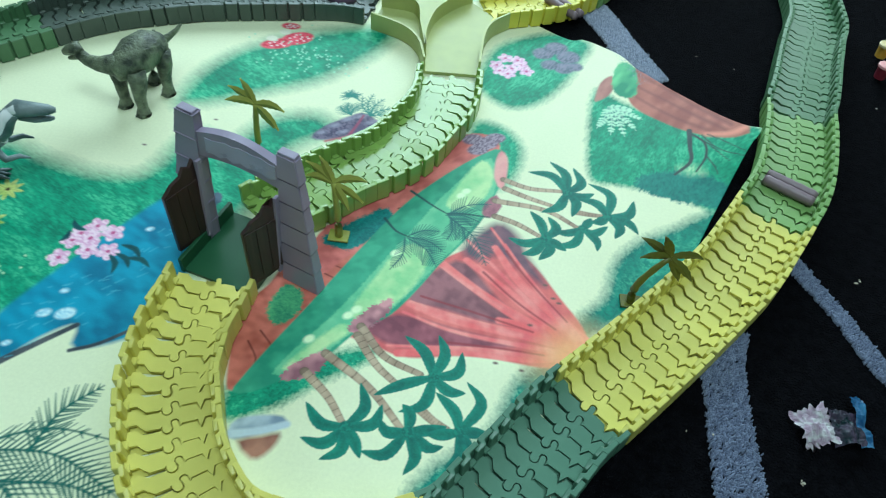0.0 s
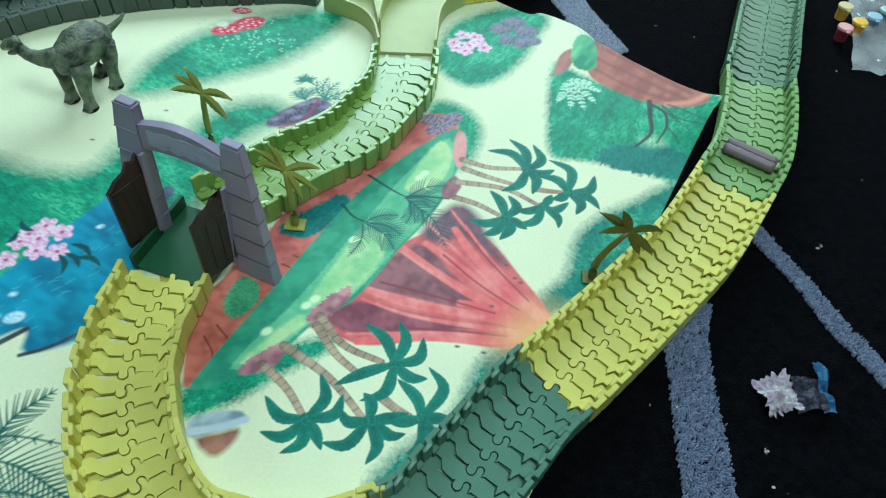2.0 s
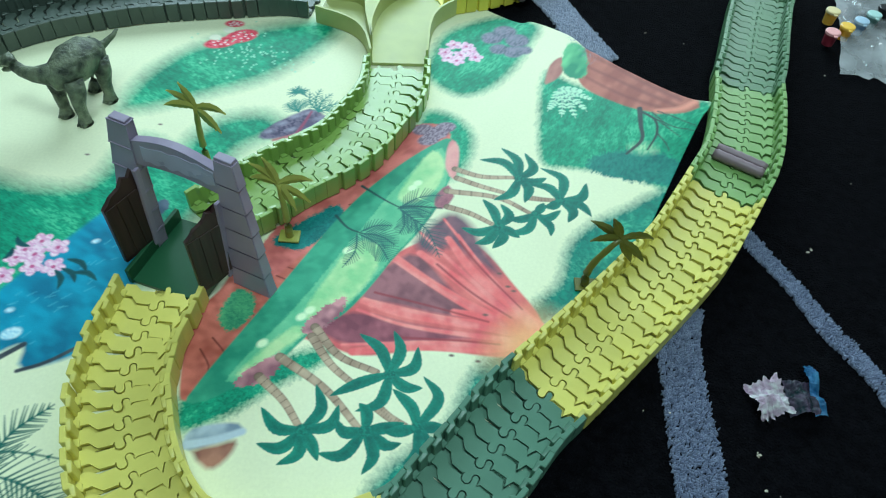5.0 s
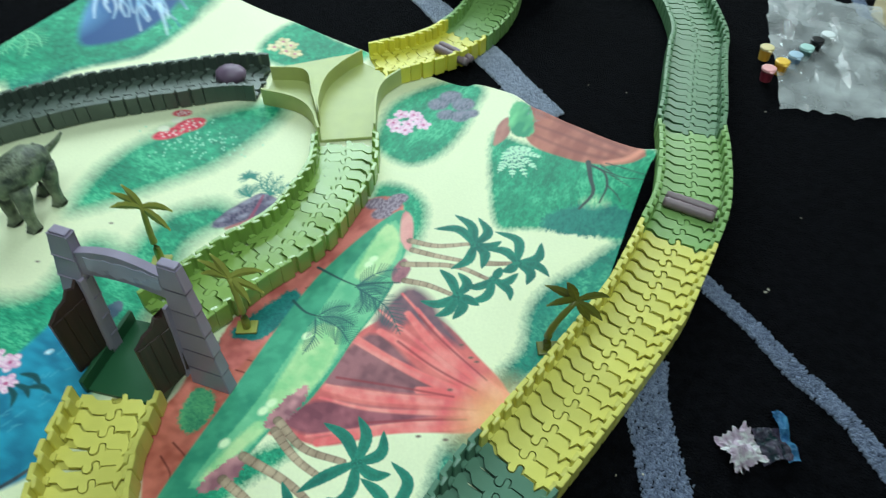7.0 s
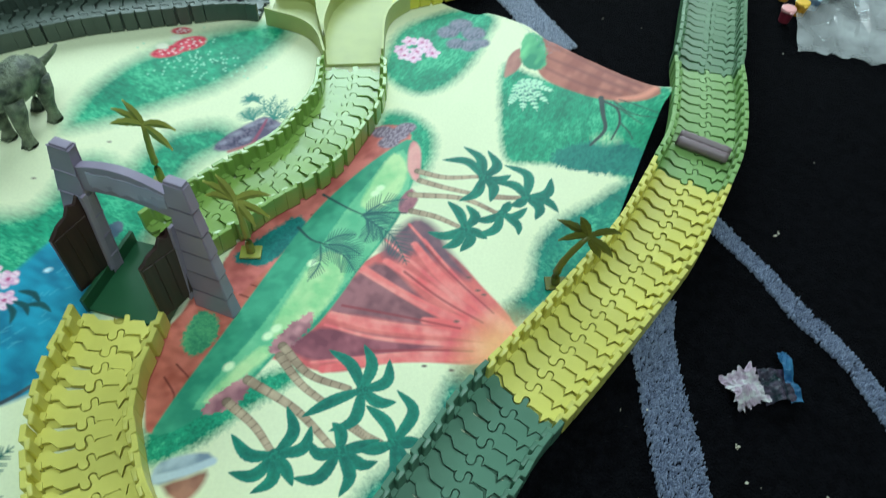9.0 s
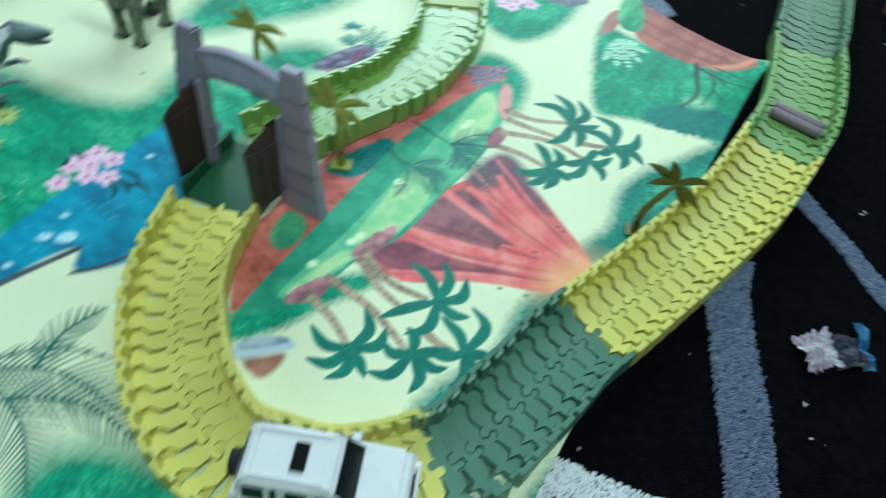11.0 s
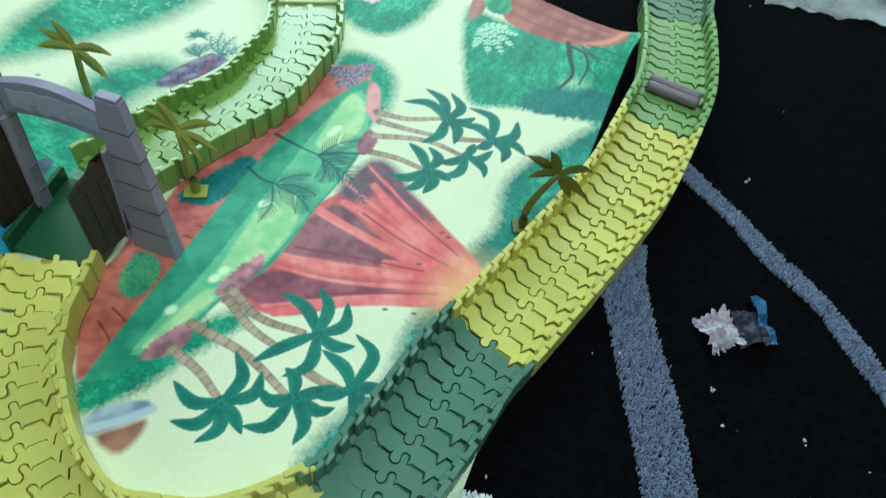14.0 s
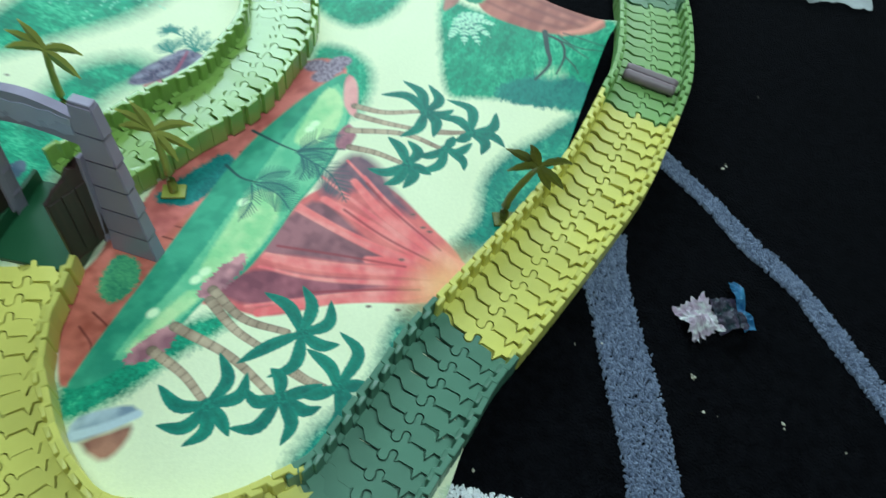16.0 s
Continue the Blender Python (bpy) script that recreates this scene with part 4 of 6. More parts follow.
for c, rx, ry, ang in (([(-0.1427, 0.8024)][0], 0.017, 0.009, 0.4), ([(-0.1252, 0.8154)][0], 0.017, 0.011, 0.5), ([(-0.1370, 0.8364)][0], 0.010, 0.006, 0.0)):
    oval(c, rx, ry, (0.82, 0.16, 0.26), (0.93, 0.34, 0.42), ang, 0.001)
    for k in range(9):
        oval((c[0] + rx * 0.75 * math.cos(k * 2.4) * (0.3 + k / 13), c[1] + ry * 0.75 * math.sin(k * 2.4) * (0.3 + k / 13)), 0.0013, 0.001, (0.97, 0.90, 0.90))
for c in [(-0.1503, 0.8104), (-0.1400, 0.8247)]:
    oval(c, 0.006, 0.005, (0.90, 0.90, 0.82), None, 0, 0.001)
rng = random.Random(4)
for k in range(90):
    c = [(-0.1266, 0.7869)][0]
    oval((c[0] + rng.gauss(0.01, 0.028), c[1] + rng.gauss(0.0, 0.016)), 0.0008, 0.0012, (0.60, 0.88, 0.76))
for k in range(150):
    c = [(-0.3383, 0.4809)][0]
    oval((c[0] + rng.gauss(0.0, 0.035), c[1] + rng.gauss(0.0, 0.014)), 0.0009, 0.0009, (0.78, 0.90, 0.74))
area([(-0.0645, 0.3809), (-0.0610, 0.3898), (-0.0461, 0.3947), (-0.0327, 0.3956), (-0.0299, 0.3896), (-0.0430, 0.3823), (-0.0589, 0.3757)], (0.46, 0.54, 0.62), (0.70, 0.76, 0.80), 0.0012, PATCH)
stroke([(-0.0616, 0.3792), (-0.0451, 0.3833), (-0.0293, 0.3904)], 0.006, 0.005, (0.74, 0.80, 0.84), None, 0.001)
area([(-0.0570, 0.3751), (-0.0426, 0.3804), (-0.0322, 0.3841), (-0.0320, 0.3774), (-0.0378, 0.3679), (-0.0456, 0.3649)], (0.52, 0.32, 0.28), (0.70, 0.48, 0.40), 0.002, PATCH)
for k, c in enumerate([(-0.1281, 0.2424), (-0.1193, 0.2386), (-0.1225, 0.2315), (-0.1095, 0.2382)]):
    oval(c, 0.012, 0.009, (0.30, 0.40, 0.44), (0.52, 0.48, 0.62), k, 0.003)
for k in range(9):
    c = [(-0.2850, 0.3286)][0]
    oval((c[0] + rng.uniform(-0.02, 0.055), c[1] + rng.uniform(-0.05, 0.04)), 0.008, 0.005, (0.12, 0.60, 0.50), (0.40, 0.76, 0.62), rng.uniform(0, 3), 0.004, 0.6)
for c, r in zip([(-0.1928, 0.2399), (-0.1913, 0.2361), (-0.1859, 0.2347), (-0.1619, 0.2508), (-0.1607, 0.2446)], (0.005, 0.004, 0.003, 0.004, 0.005)):
    oval(c, r, r * 0.6, (0.05, 0.06, 0.05), None, 0.5, 0.001)
for c in [(0.1354, 0.5305), (0.1417, 0.5186), (0.1459, 0.5148), (0.1248, 0.4916), (0.1014, 0.4556), (0.1199, 0.4524), (-0.1655, 0.6742), (-0.2144, 0.6304)]:
    oval(c, 0.0018, 0.001, (0.45, 0.36, 0.34))

Z = bump_height(XY[:, 0], XY[:, 1]) + 0.0006 * (WIDE - 0.5) + 0.0001
idx = np.arange(NU * NV).reshape(NV, NU)
quads = np.stack([idx[:-1, :-1], idx[:-1, 1:], idx[1:, 1:], idx[1:, :-1]], -1).reshape(-1, 4)
ring = np.concatenate([idx[0, :], idx[1:, -1], idx[-1, -2::-1], idx[-2:0:-1, 0]])
low = NU * NV + np.arange(len(ring))
skirt = np.stack([ring, low, np.roll(low, -1), np.roll(ring, -1)], -1)
verts = np.concatenate([np.column_stack([XY, Z]), np.column_stack([XY[ring], Z[ring] - 0.0012])])
faces = np.concatenate([quads, skirt])
mesh = bpy.data.meshes.new("play_mat")
mesh.vertices.add(len(verts))
mesh.vertices.foreach_set("co", verts.ravel())
mesh.loops.add(faces.size)
mesh.loops.foreach_set("vertex_index", faces.ravel())
mesh.polygons.add(len(faces))
mesh.polygons.foreach_set("loop_start", np.arange(0, faces.size, 4))
mesh.update(calc_edges=True)
ink = mesh.attributes.new("print", "FLOAT_COLOR", "POINT")
rgba = np.ones((len(verts), 4))
rgba[:len(XY), :3] = np.clip(INK, 0, 0.95)
rgba[len(XY):, :3] = 0.5
ink.data.foreach_set("color", rgba.ravel().astype(np.float32))
mesh.materials.append(PRINT)
mesh.shade_smooth()
tagged(new("play_mat", mesh), "thin play mat printed with jungle, lake and volcano", "play mat")


# ---- the flexible track ----
PITCH, HALF, FLOOR = 0.013, 0.0325, 0.0050
# the joint between two links, from the notched side over the S hook to the V notch
JOINT = [(0.0284, -0.0050), (0.0205, -0.0050), (0.0178, -0.0022), (0.0150, 0.0004), (0.0064, 0.0006)]
HOOK = [(0.0055, -0.0012), (0.0052, 0.0012), (0.0046, 0.0032), (0.0033, 0.0044), (0.0014, 0.0045), (-0.0002, 0.0034), (-0.0005, 0.0017), (0.0005, -0.0017), (0.0002, -0.0034), (-0.0014, -0.0045), (-0.0033, -0.0044), (-0.0046, -0.0032), (-0.0052, -0.0012), (-0.0055, 0.0012), (-0.0064, -0.0006)]
VEE = [(-0.0158, -0.0012), (-0.0180, 0.0040), (-0.0204, -0.0022), (-0.0284, -0.0022)]


def shared(name, bm, bev=0.0):
    if bev:
        bmesh.ops.bevel(bm, geom=[e for e in bm.edges if e.calc_length() > 0.0015 and len(e.link_faces) == 2 and e.calc_face_angle(0) > 0.8], offset=bev, segments=1, affect="EDGES")
    bmesh.ops.recalc_face_normals(bm, faces=bm.faces[:])
    mesh = bpy.data.meshes.new(name)
    bm.to_mesh(mesh)
    bm.free()
    mesh.materials.append(LIME)
    return mesh


def link_plate():
    """The floor plate of a link, with a hooked, notched joint at both ends."""
    bm = bmesh.new()
    front = [Vector(p) for p in JOINT + HOOK + VEE]
    back = []
    for i, p in enumerate(front):
        a, b = front[max(i - 1, 0)], front[min(i + 1, len(front) - 1)]
        d = (b - a).normalized()
        g = 0.0028 if p.x > 0.0190 else (0.0022 if p.x > 0.0140 else (0.0021 if p.x < -0.0140 else (0.0009 if abs(p.x) < 0.0060 else 0.0013)))
        o = Vector((d.y, -d.x))
        back.append(p + (o if o.y > 0 or abs(p.x) < 0.0060 else -o) * g)
    outline = [(p.x, p.y - PITCH / 2) for p in back] + [(p.x, p.y + PITCH / 2) for p in front[::-1]]
    prism(bm, outline, FLOOR - 0.0022, FLOOR)
    for v in bm.verts:
        v.co.z += v.co.y * 0.035
    return shared("track_link", bm)


def link_wall(s):
    """A folded side wall: an outer plate, and the inner fin that slides along its neighbour."""
    bm = bmesh.new()
    outline = [(0.0288, -0.0063), (HALF, -0.0061), (HALF, 0.0052), (0.0292, 0.0058), (0.0290, 0.0108), (0.0262, 0.0108), (0.0258, 0.0040), (0.0288, 0.0022)]
    prism(bm, [(s * x, y) for x, y in outline], 0.0006, 0.0198)
    for v in bm.verts:
        if v.co.z > 0.01 and v.co.y > 0.0064:
            v.co.z = 0.0184
    prism(bm, [(s * x, y) for x, y in ((0.0252, -0.0026), (0.0292, -0.0030), (0.0292, 0.0024), (0.0252, 0.0036))], 0.0006, 0.0066)
    return shared("side_wall", bm, 0.0005)


def link_tongue():
    bm = bmesh.new()
    box(bm, -0.0280, 0.0280, -0.0067, 0.0063, 0.0003, 0.0009)
    return shared("tongue", bm)


LINK, TONGUE, WALLS = link_plate(), link_tongue(), (link_wall(-1), link_wall(1))


def track(line, colours, label, lift=None, pitch=PITCH, turned=None):
    """A run of links along a line; colours: (length along it, material) in order."""
    base = new("toy_track", None)
    tagged(base, label, "toy track", "flexible track runs")
    p, heading, at = along(smooth_line(line, 0.003), pitch)
    rng = random.Random(len(line) * 7)
    for k in range(len(p)):
        mat = next((m for s, m in colours if at[k] < s), colours[-1][1])
        ob = new("track_link", LINK)
        ob.parent = base
        for q in (ob, new("tongue", TONGUE), new("side_wall", WALLS[0]), new("side_wall", WALLS[1])):
            q.parent = q.parent or (ob if q is not ob else base)
            q.material_slots[0].link = "OBJECT"
            q.material_slots[0].material = mat
        z = lift(at[k]) if lift else 0.0
        ob.matrix_world = pose(p[k][0], p[k][1], z + rng.uniform(0, 0.0004), rng.uniform(-0.8, 0.8), rng.uniform(-0.6, 0.6), math.degrees(heading[k]) - 90 + (180 if turned and at[k] > turned else 0) + rng.uniform(-0.8, 0.8))
    return base


def length_at(line, p):
    l = smooth_line(line, 0.003)
    s = np.concatenate([[0], np.cumsum(np.linalg.norm(np.diff(l, axis=0), axis=1))])
    return s[np.argmin(np.hypot(*(l - np.array(p)).T))]


LOOP = [(-0.1071, 0.4915), (-0.1091, 0.4678), (-0.1116, 0.4546), (-0.1122, 0.4397), (-0.1110, 0.4255), (-0.1097, 0.4114), (-0.1057, 0.3973)]+[(-0.0899, 0.3589), (-0.0686, 0.3292), (-0.0459, 0.3111)]+[(-0.0171, 0.3039), (0.0114, 0.3009), (0.0385, 0.3067), (0.0643, 0.3173), (0.0880, 0.3309), (0.1065, 0.3542), (0.1276, 0.3812), (0.1476, 0.4092)]+[(0.1745, 0.4373), (0.1929, 0.4567), (0.2102, 0.4756), (0.2290, 0.4964), (0.2457, 0.5151), (0.2618, 0.5334)]+[(0.2801, 0.5557), (0.3030, 0.5916)]+[(0.3199, 0.6194), (0.3384, 0.6516), (0.3522, 0.6864), (0.3654, 0.7327), (0.3735, 0.7702)]+[(0.381, 0.789), (0.4, 0.847), (0.42, 0.905), (0.439, 0.963), (0.443, 1.072), (0.423, 1.106), (0.373, 1.131), (0.313, 1.156)]
SEAMS = [length_at(LOOP, p) for p in [(0.0700, 0.3231)]+[(0.1587, 0.4256)]+[(0.3235, 0.6230)]+[(0.3728, 0.7675)]+[(0.443, 1.072)]+[(0.373, 1.131)]]
RISE = (SEAMS[1], SEAMS[2])
track(LOOP, [(SEAMS[0], LIME), (SEAMS[1], DARKGREEN), (SEAMS[2], LIME), (SEAMS[3], LEAF), (SEAMS[4], MID), (SEAMS[5], GREY), (99, YELLOW)],
      "long curving flexible toy track of lime and green plastic links",
      lambda s: 0.009 * min(1, max(0, (s - RISE[0] - 0.1) / (RISE[1] - RISE[0] - 0.1)), max(0, 1 - (s - SEAMS[3] - 0.05) / 0.15)), turned=SEAMS[0])
UPPER = [(-0.0881, 0.5564), (-0.0759, 0.5719), (-0.0610, 0.5863), (-0.0461, 0.6031), (-0.0302, 0.6185), (-0.0163, 0.6294), (-0.0049, 0.6402), (0.0043, 0.6511), (0.0124, 0.6651), (0.0215, 0.6865), (0.0299, 0.7047), (0.0358, 0.7258), (0.0377, 0.7456), (0.0369, 0.7749)]
track(UPPER, [(99, OLIVE)], "glossy olive green flexible toy track links")
LEFTRUN = [(-0.0584, 0.8851), (-0.0826, 0.8879), (-0.1079, 0.8853), (-0.1386, 0.8778), (-0.1691, 0.8716), (-0.1991, 0.8642), (-0.2287, 0.8570), (-0.2570, 0.8467), (-0.2841, 0.8345), (-0.3053, 0.8249), (-0.3274, 0.8108), (-0.3481, 0.7952)]+[(-0.4008, 0.7446)]+[(-0.4424, 0.7088)]+[(-0.4652, 0.6741)]
track(LEFTRUN, [(length_at(LEFTRUN, [(-0.3650, 0.7663)][0]), GREY), (99, MID)], "dark grey-green flexible toy track links")
EXIT = [(0.0659, 0.9044), (0.0906, 0.9144), (0.1137, 0.9235), (0.1373, 0.9364), (0.1585, 0.9563), (0.1811, 0.9863), (0.2006, 1.0254), (0.2142, 1.0760), (0.2198, 1.1322), (0.2188, 1.2040)]
track(EXIT, [(length_at(EXIT, [(0.1643, 0.9633)][0]), YELLOW), (99, LEAF)], "yellow and leaf green flexible toy track links leading to a tunnel")
BACKRUN = [(-0.1639, 1.2605), (-0.1072, 1.2207), (-0.0546, 1.1941), (-0.0045, 1.1773), (0.0440, 1.1715), (0.0881, 1.1861), (0.1336, 1.2179)]
track(BACKRUN, [(length_at(BACKRUN, [(0.0720, 1.1761)][0]), GREY), (99, YELLOW)], "dark grey-green flexible toy track links on black carpet")


# ---- the fork piece ----
def fork_piece():
    base = tagged(new("track_fork", None), "pale olive plastic fork piece joining three track runs", "toy track")
    ml, mr = [(0.0106, 0.7804), (0.0649, 0.7840)]
    ll, lr = [(-0.0538, 0.8490)][0], [(-0.0492, 0.8893)][0]
    rl, rr = [(0.0479, 0.9193)][0], [(0.0904, 0.8799)][0]
    lwall = smooth_line([ml, [(0.0005, 0.8128)][0], [(-0.0183, 0.8338)][0], ll], 0.004)
    rwall = smooth_line([mr, [(0.0658, 0.8326)][0], [(0.0729, 0.8590)][0], rr], 0.004)
    dl = smooth_line([(0.0088, 0.803), (-0.0, 0.84), (-0.011, 0.882)] + [lr], 0.004)
    dr = smooth_line([(0.0088, 0.803), (0.006, 0.832), (0.012, 0.871), (0.03, 0.901)] + [rl], 0.004)
    bm = bmesh.new()
    prism(bm, [tuple(q) for q in lwall] + [tuple(q) for q in dl[::-1]][:-1] + [tuple(q) for q in dr] + [tuple(q) for q in rwall[::-1]], 0.001, 0.004)
    part("deck", bm, JUNCTION, base)

    def ribbon(name, line, h, t=0.0022):
        bm = bmesh.new()
        d = np.gradient(line, axis=0)
        d /= np.linalg.norm(d, axis=1)[:, None]
        nrm = np.stack([-d[:, 1], d[:, 0]], 1) * t / 2
        rows = [[bm.verts.new((*q, z)) for q, z in ((a, 0.0008), (a, h), (b, h), (b, 0.0008))] for a, b in zip(line + nrm, line - nrm)]
        for p, q in zip(rows, rows[1:]):
            for i in range(4):
                bm.faces.new((p[i], p[(i + 1) % 4], q[(i + 1) % 4], q[i]))
        bm.faces.new(rows[0])
        bm.faces.new(rows[-1][::-1])
        part(name, bm, JUNCTION, base)

    ribbon("side_wall", lwall, 0.020)
    ribbon("side_wall", rwall, 0.020)
    bm = bmesh.new()
    prism(bm, [tuple(q) for q in dl] + [tuple(q) for q in dr[::-1]][:-1], 0.0008, 0.0175)
    part("divider", bm, JUNCTION, base)
    ribbon("rim", dl, 0.0205, 0.0018)
    ribbon("rim", dr, 0.0205, 0.0018)


fork_piece()


# ---- logs across the track ----
def track_log(a, b, z, label):
    base = tagged(new("toy_log", None), label, "toy log", "logs across the track")
    a, b = Vector((*a, z)), Vector((*b, z))
    d = (b - a).normalized()
    side = Vector((-d.y, d.x, 0)) * 0.0043
    for s in (-1, 1):
        bm = bmesh.new()
        n = 14
        pts = [a + side * s + (b - a) * (k / n) for k in range(n + 1)]
        tube(bm, pts, [0.0046 + 0.00025 * math.sin(k * 2.1 + s) - (0.0007 if k in (0, n) else 0) for k in range(n + 1)], 14)
        part("half_log", bm, LOG, base, smooth=True)


track_log([(0.3225, 0.6676)][0], [(0.3603, 0.6444)][0], 0.0185, "mauve-brown plastic double log lying across the track")
track_log([(0.1332, 0.9420)][0], [(0.1672, 0.9085)][0], 0.0095, "mauve-brown plastic double log lying across the track")


# ---- the gate ----
def gate():
    base = tagged(new("toy_gate", None), "mauve-grey plastic gate with two open brown doors over the track", "toy gate")
    A = Vector((0.923, -0.386, 0)).normalized()
    B = Vector((-A.y, A.x, 0))
    mid = Vector((-0.0905, 0.5235, 0))
    m = Matrix(((A.x, B.x, 0, mid.x), (A.y, B.y, 0, mid.y), (0, 0, 1, 0), (0, 0, 0, 1)))
    H = 0.120
    SHEAR = Matrix.Identity(4)
    SHEAR[0][2], SHEAR[1][2] = 0.033, 0.050

    def tower(s):
        levels = 6
        t = None
        for k in range(levels):
            bm = bmesh.new()
            z0, z1 = H * k / levels, H * (k + 1) / levels
            f0, f1 = 1 - k / levels, 1 - (k + 1) / levels
            o0, o1 = 0.0480 + 0.0165 * f0 + 0.0008, 0.0480 + 0.0165 * f1
            i0, i1 = 0.0335, 0.0335
            d0, d1 = 0.0036 + 0.0010 * f0 + 0.0004, 0.0036 + 0.0010 * f1
            for v in box(bm, 0, 1, 0, 1, z0, z1 - 0.0005):
                upper = v.co.z > (z0 + z1) / 2
                o, i, d = (o1, i1, d1) if upper else (o0, i0, d0)
                v.co = Vector((s * (o if v.co.x > 0.5 else i), d if v.co.y > 0.5 else -d, v.co.z))
            bmesh.ops.bevel(bm, geom=bm.edges[:], offset=0.0006, segments=2, affect="EDGES")
            bmesh.ops.transform(bm, matrix=m @ SHEAR, verts=bm.verts[:])
            c = part("stone_course" if t else "tower", bm, STONE, t or base)
            t = t or c
        bm = bmesh.new()
        box(bm, *sorted((s * 0.0342, s * 0.0474)), -0.0031, 0.0031, H - 0.0006, H + 0.0014, m @ SHEAR, 0.0006)
        part("tower_cap", bm, STONE, t)
        bm = bmesh.new()
        box(bm, *sorted((s * 0.0318, s * 0.0343)), -0.0078, -0.0035, 0.010, 0.084, m @ SHEAR, 0.0004)
        part("hinge_post", bm, STONE, t)

    tower(-1)
    tower(1)
    bm = bmesh.new()
    n = 12
    outline = [(-0.0345 + 0.069 * k / n, H - 0.034 + 0.003 * k / n + 0.004 * math.sin(math.pi * k / n)) for k in range(n + 1)]
    outline += [(0.0345 - 0.069 * k / n, H - 0.011 - 0.003 * k / n + 0.007 * math.sin(math.pi * k / n)) for k in range(n + 1)]
    prism(bm, outline, -0.0030, 0.0030, m @ SHEAR @ Matrix.Rotation(radians(90), 4, "X"))
    lintel = part("arched_lintel", bm, STONE, base)
    bm = bmesh.new()
    n = 10
    worn = [(-0.026 + 0.058 * k / n, H - 0.0290 + 0.0025 * k / n + 0.003 * math.sin(math.pi * (0.12 + 0.7 * k / n)) + 0.0016 * math.sin(k * 2.7)) for k in range(n + 1)]
    worn += [(0.032 - 0.058 * k / n, H - 0.0150 - 0.0025 * k / n + 0.005 * math.sin(math.pi * (0.82 - 0.7 * k / n)) + 0.0008 * math.sin(k * 3.9)) for k in range(n + 1)]
    prism(bm, worn, 0.0029, 0.0033, m @ SHEAR @ Matrix.Rotation(radians(90), 4, "X"))
    part("worn_paint", bm, WORN, lintel, "paler worn paint along the lintel")

    def door(hinge, free, z0, z1):
        h, f = Vector((*hinge, 0)), Vector((*free, 0))
        d = (f - h).normalized()
        nrm = Vector((-d.y, d.x, 0))
        mm = Matrix(((d.x, nrm.x, 0, h.x), (d.y, nrm.y, 0, h.y), (0, 0, 1, 0), (0, 0, 0, 1)))
        w = (f - h).length
        bm = bmesh.new()
        outline = [(0, z0 + 0.003), (w * 0.5, z0), (w, z0 + 0.001), (w, z1 - 0.012), (w * 0.86, z1 - 0.010), (w * 0.72, z1 - 0.006), (w * 0.45, z1 - 0.004), (w * 0.3, z1 + 0.002), (w * 0.14, z1 - 0.001), (0, z1 + 0.004)]
        prism(bm, outline, -0.0014, 0.0014, mm @ Matrix.Rotation(radians(90), 4, "X"))
        dr = part("door", bm, WOOD, base, "dark brown wood-grained gate door standing open")
        for k in range(3):
            x = w * (0.04 + 0.32 * k)
            for side in (-1, 1):
                bm = bmesh.new()
                box(bm, x, x + w * 0.29, *sorted((side * 0.0014, side * 0.0021)), z0 + 0.005, z1 - 0.013, mm, 0.0003)
                part("board", bm, WOOD, dr)

    door((-0.1235, 0.5340), (-0.1375, 0.5085), 0.013, 0.080)
    door((-0.0600, 0.5085), (-0.0775, 0.4875), 0.012, 0.078)

    near, far = Vector((*[(-0.1071, 0.4915)][0], 0)), Vector((*[(-0.0881, 0.5564)][0], 0))
    d = (far - near).normalized()
    nrm = Vector((d.y, -d.x, 0))
    L = (far - near).length - 0.002
    mp = Matrix(((nrm.x, d.x, 0, near.x), (nrm.y, d.y, 0, near.y), (0, 0, 1, 0), (0, 0, 0, 1)))
    bm = bmesh.new()
    box(bm, -0.027, 0.027, 0.001, L, 0.001, 0.0040, mp, 0.0004)
    part("base_plate", bm, PLATE, base, "bottle green base plate")
    for s in (-1, 1):
        bm = bmesh.new()
        box(bm, *sorted((s * 0.0268, s * 0.0300)), 0.000, L, 0.001, 0.0150, mp, 0.0005)
        part("plate_wall", bm, PLATE, base)


gate()


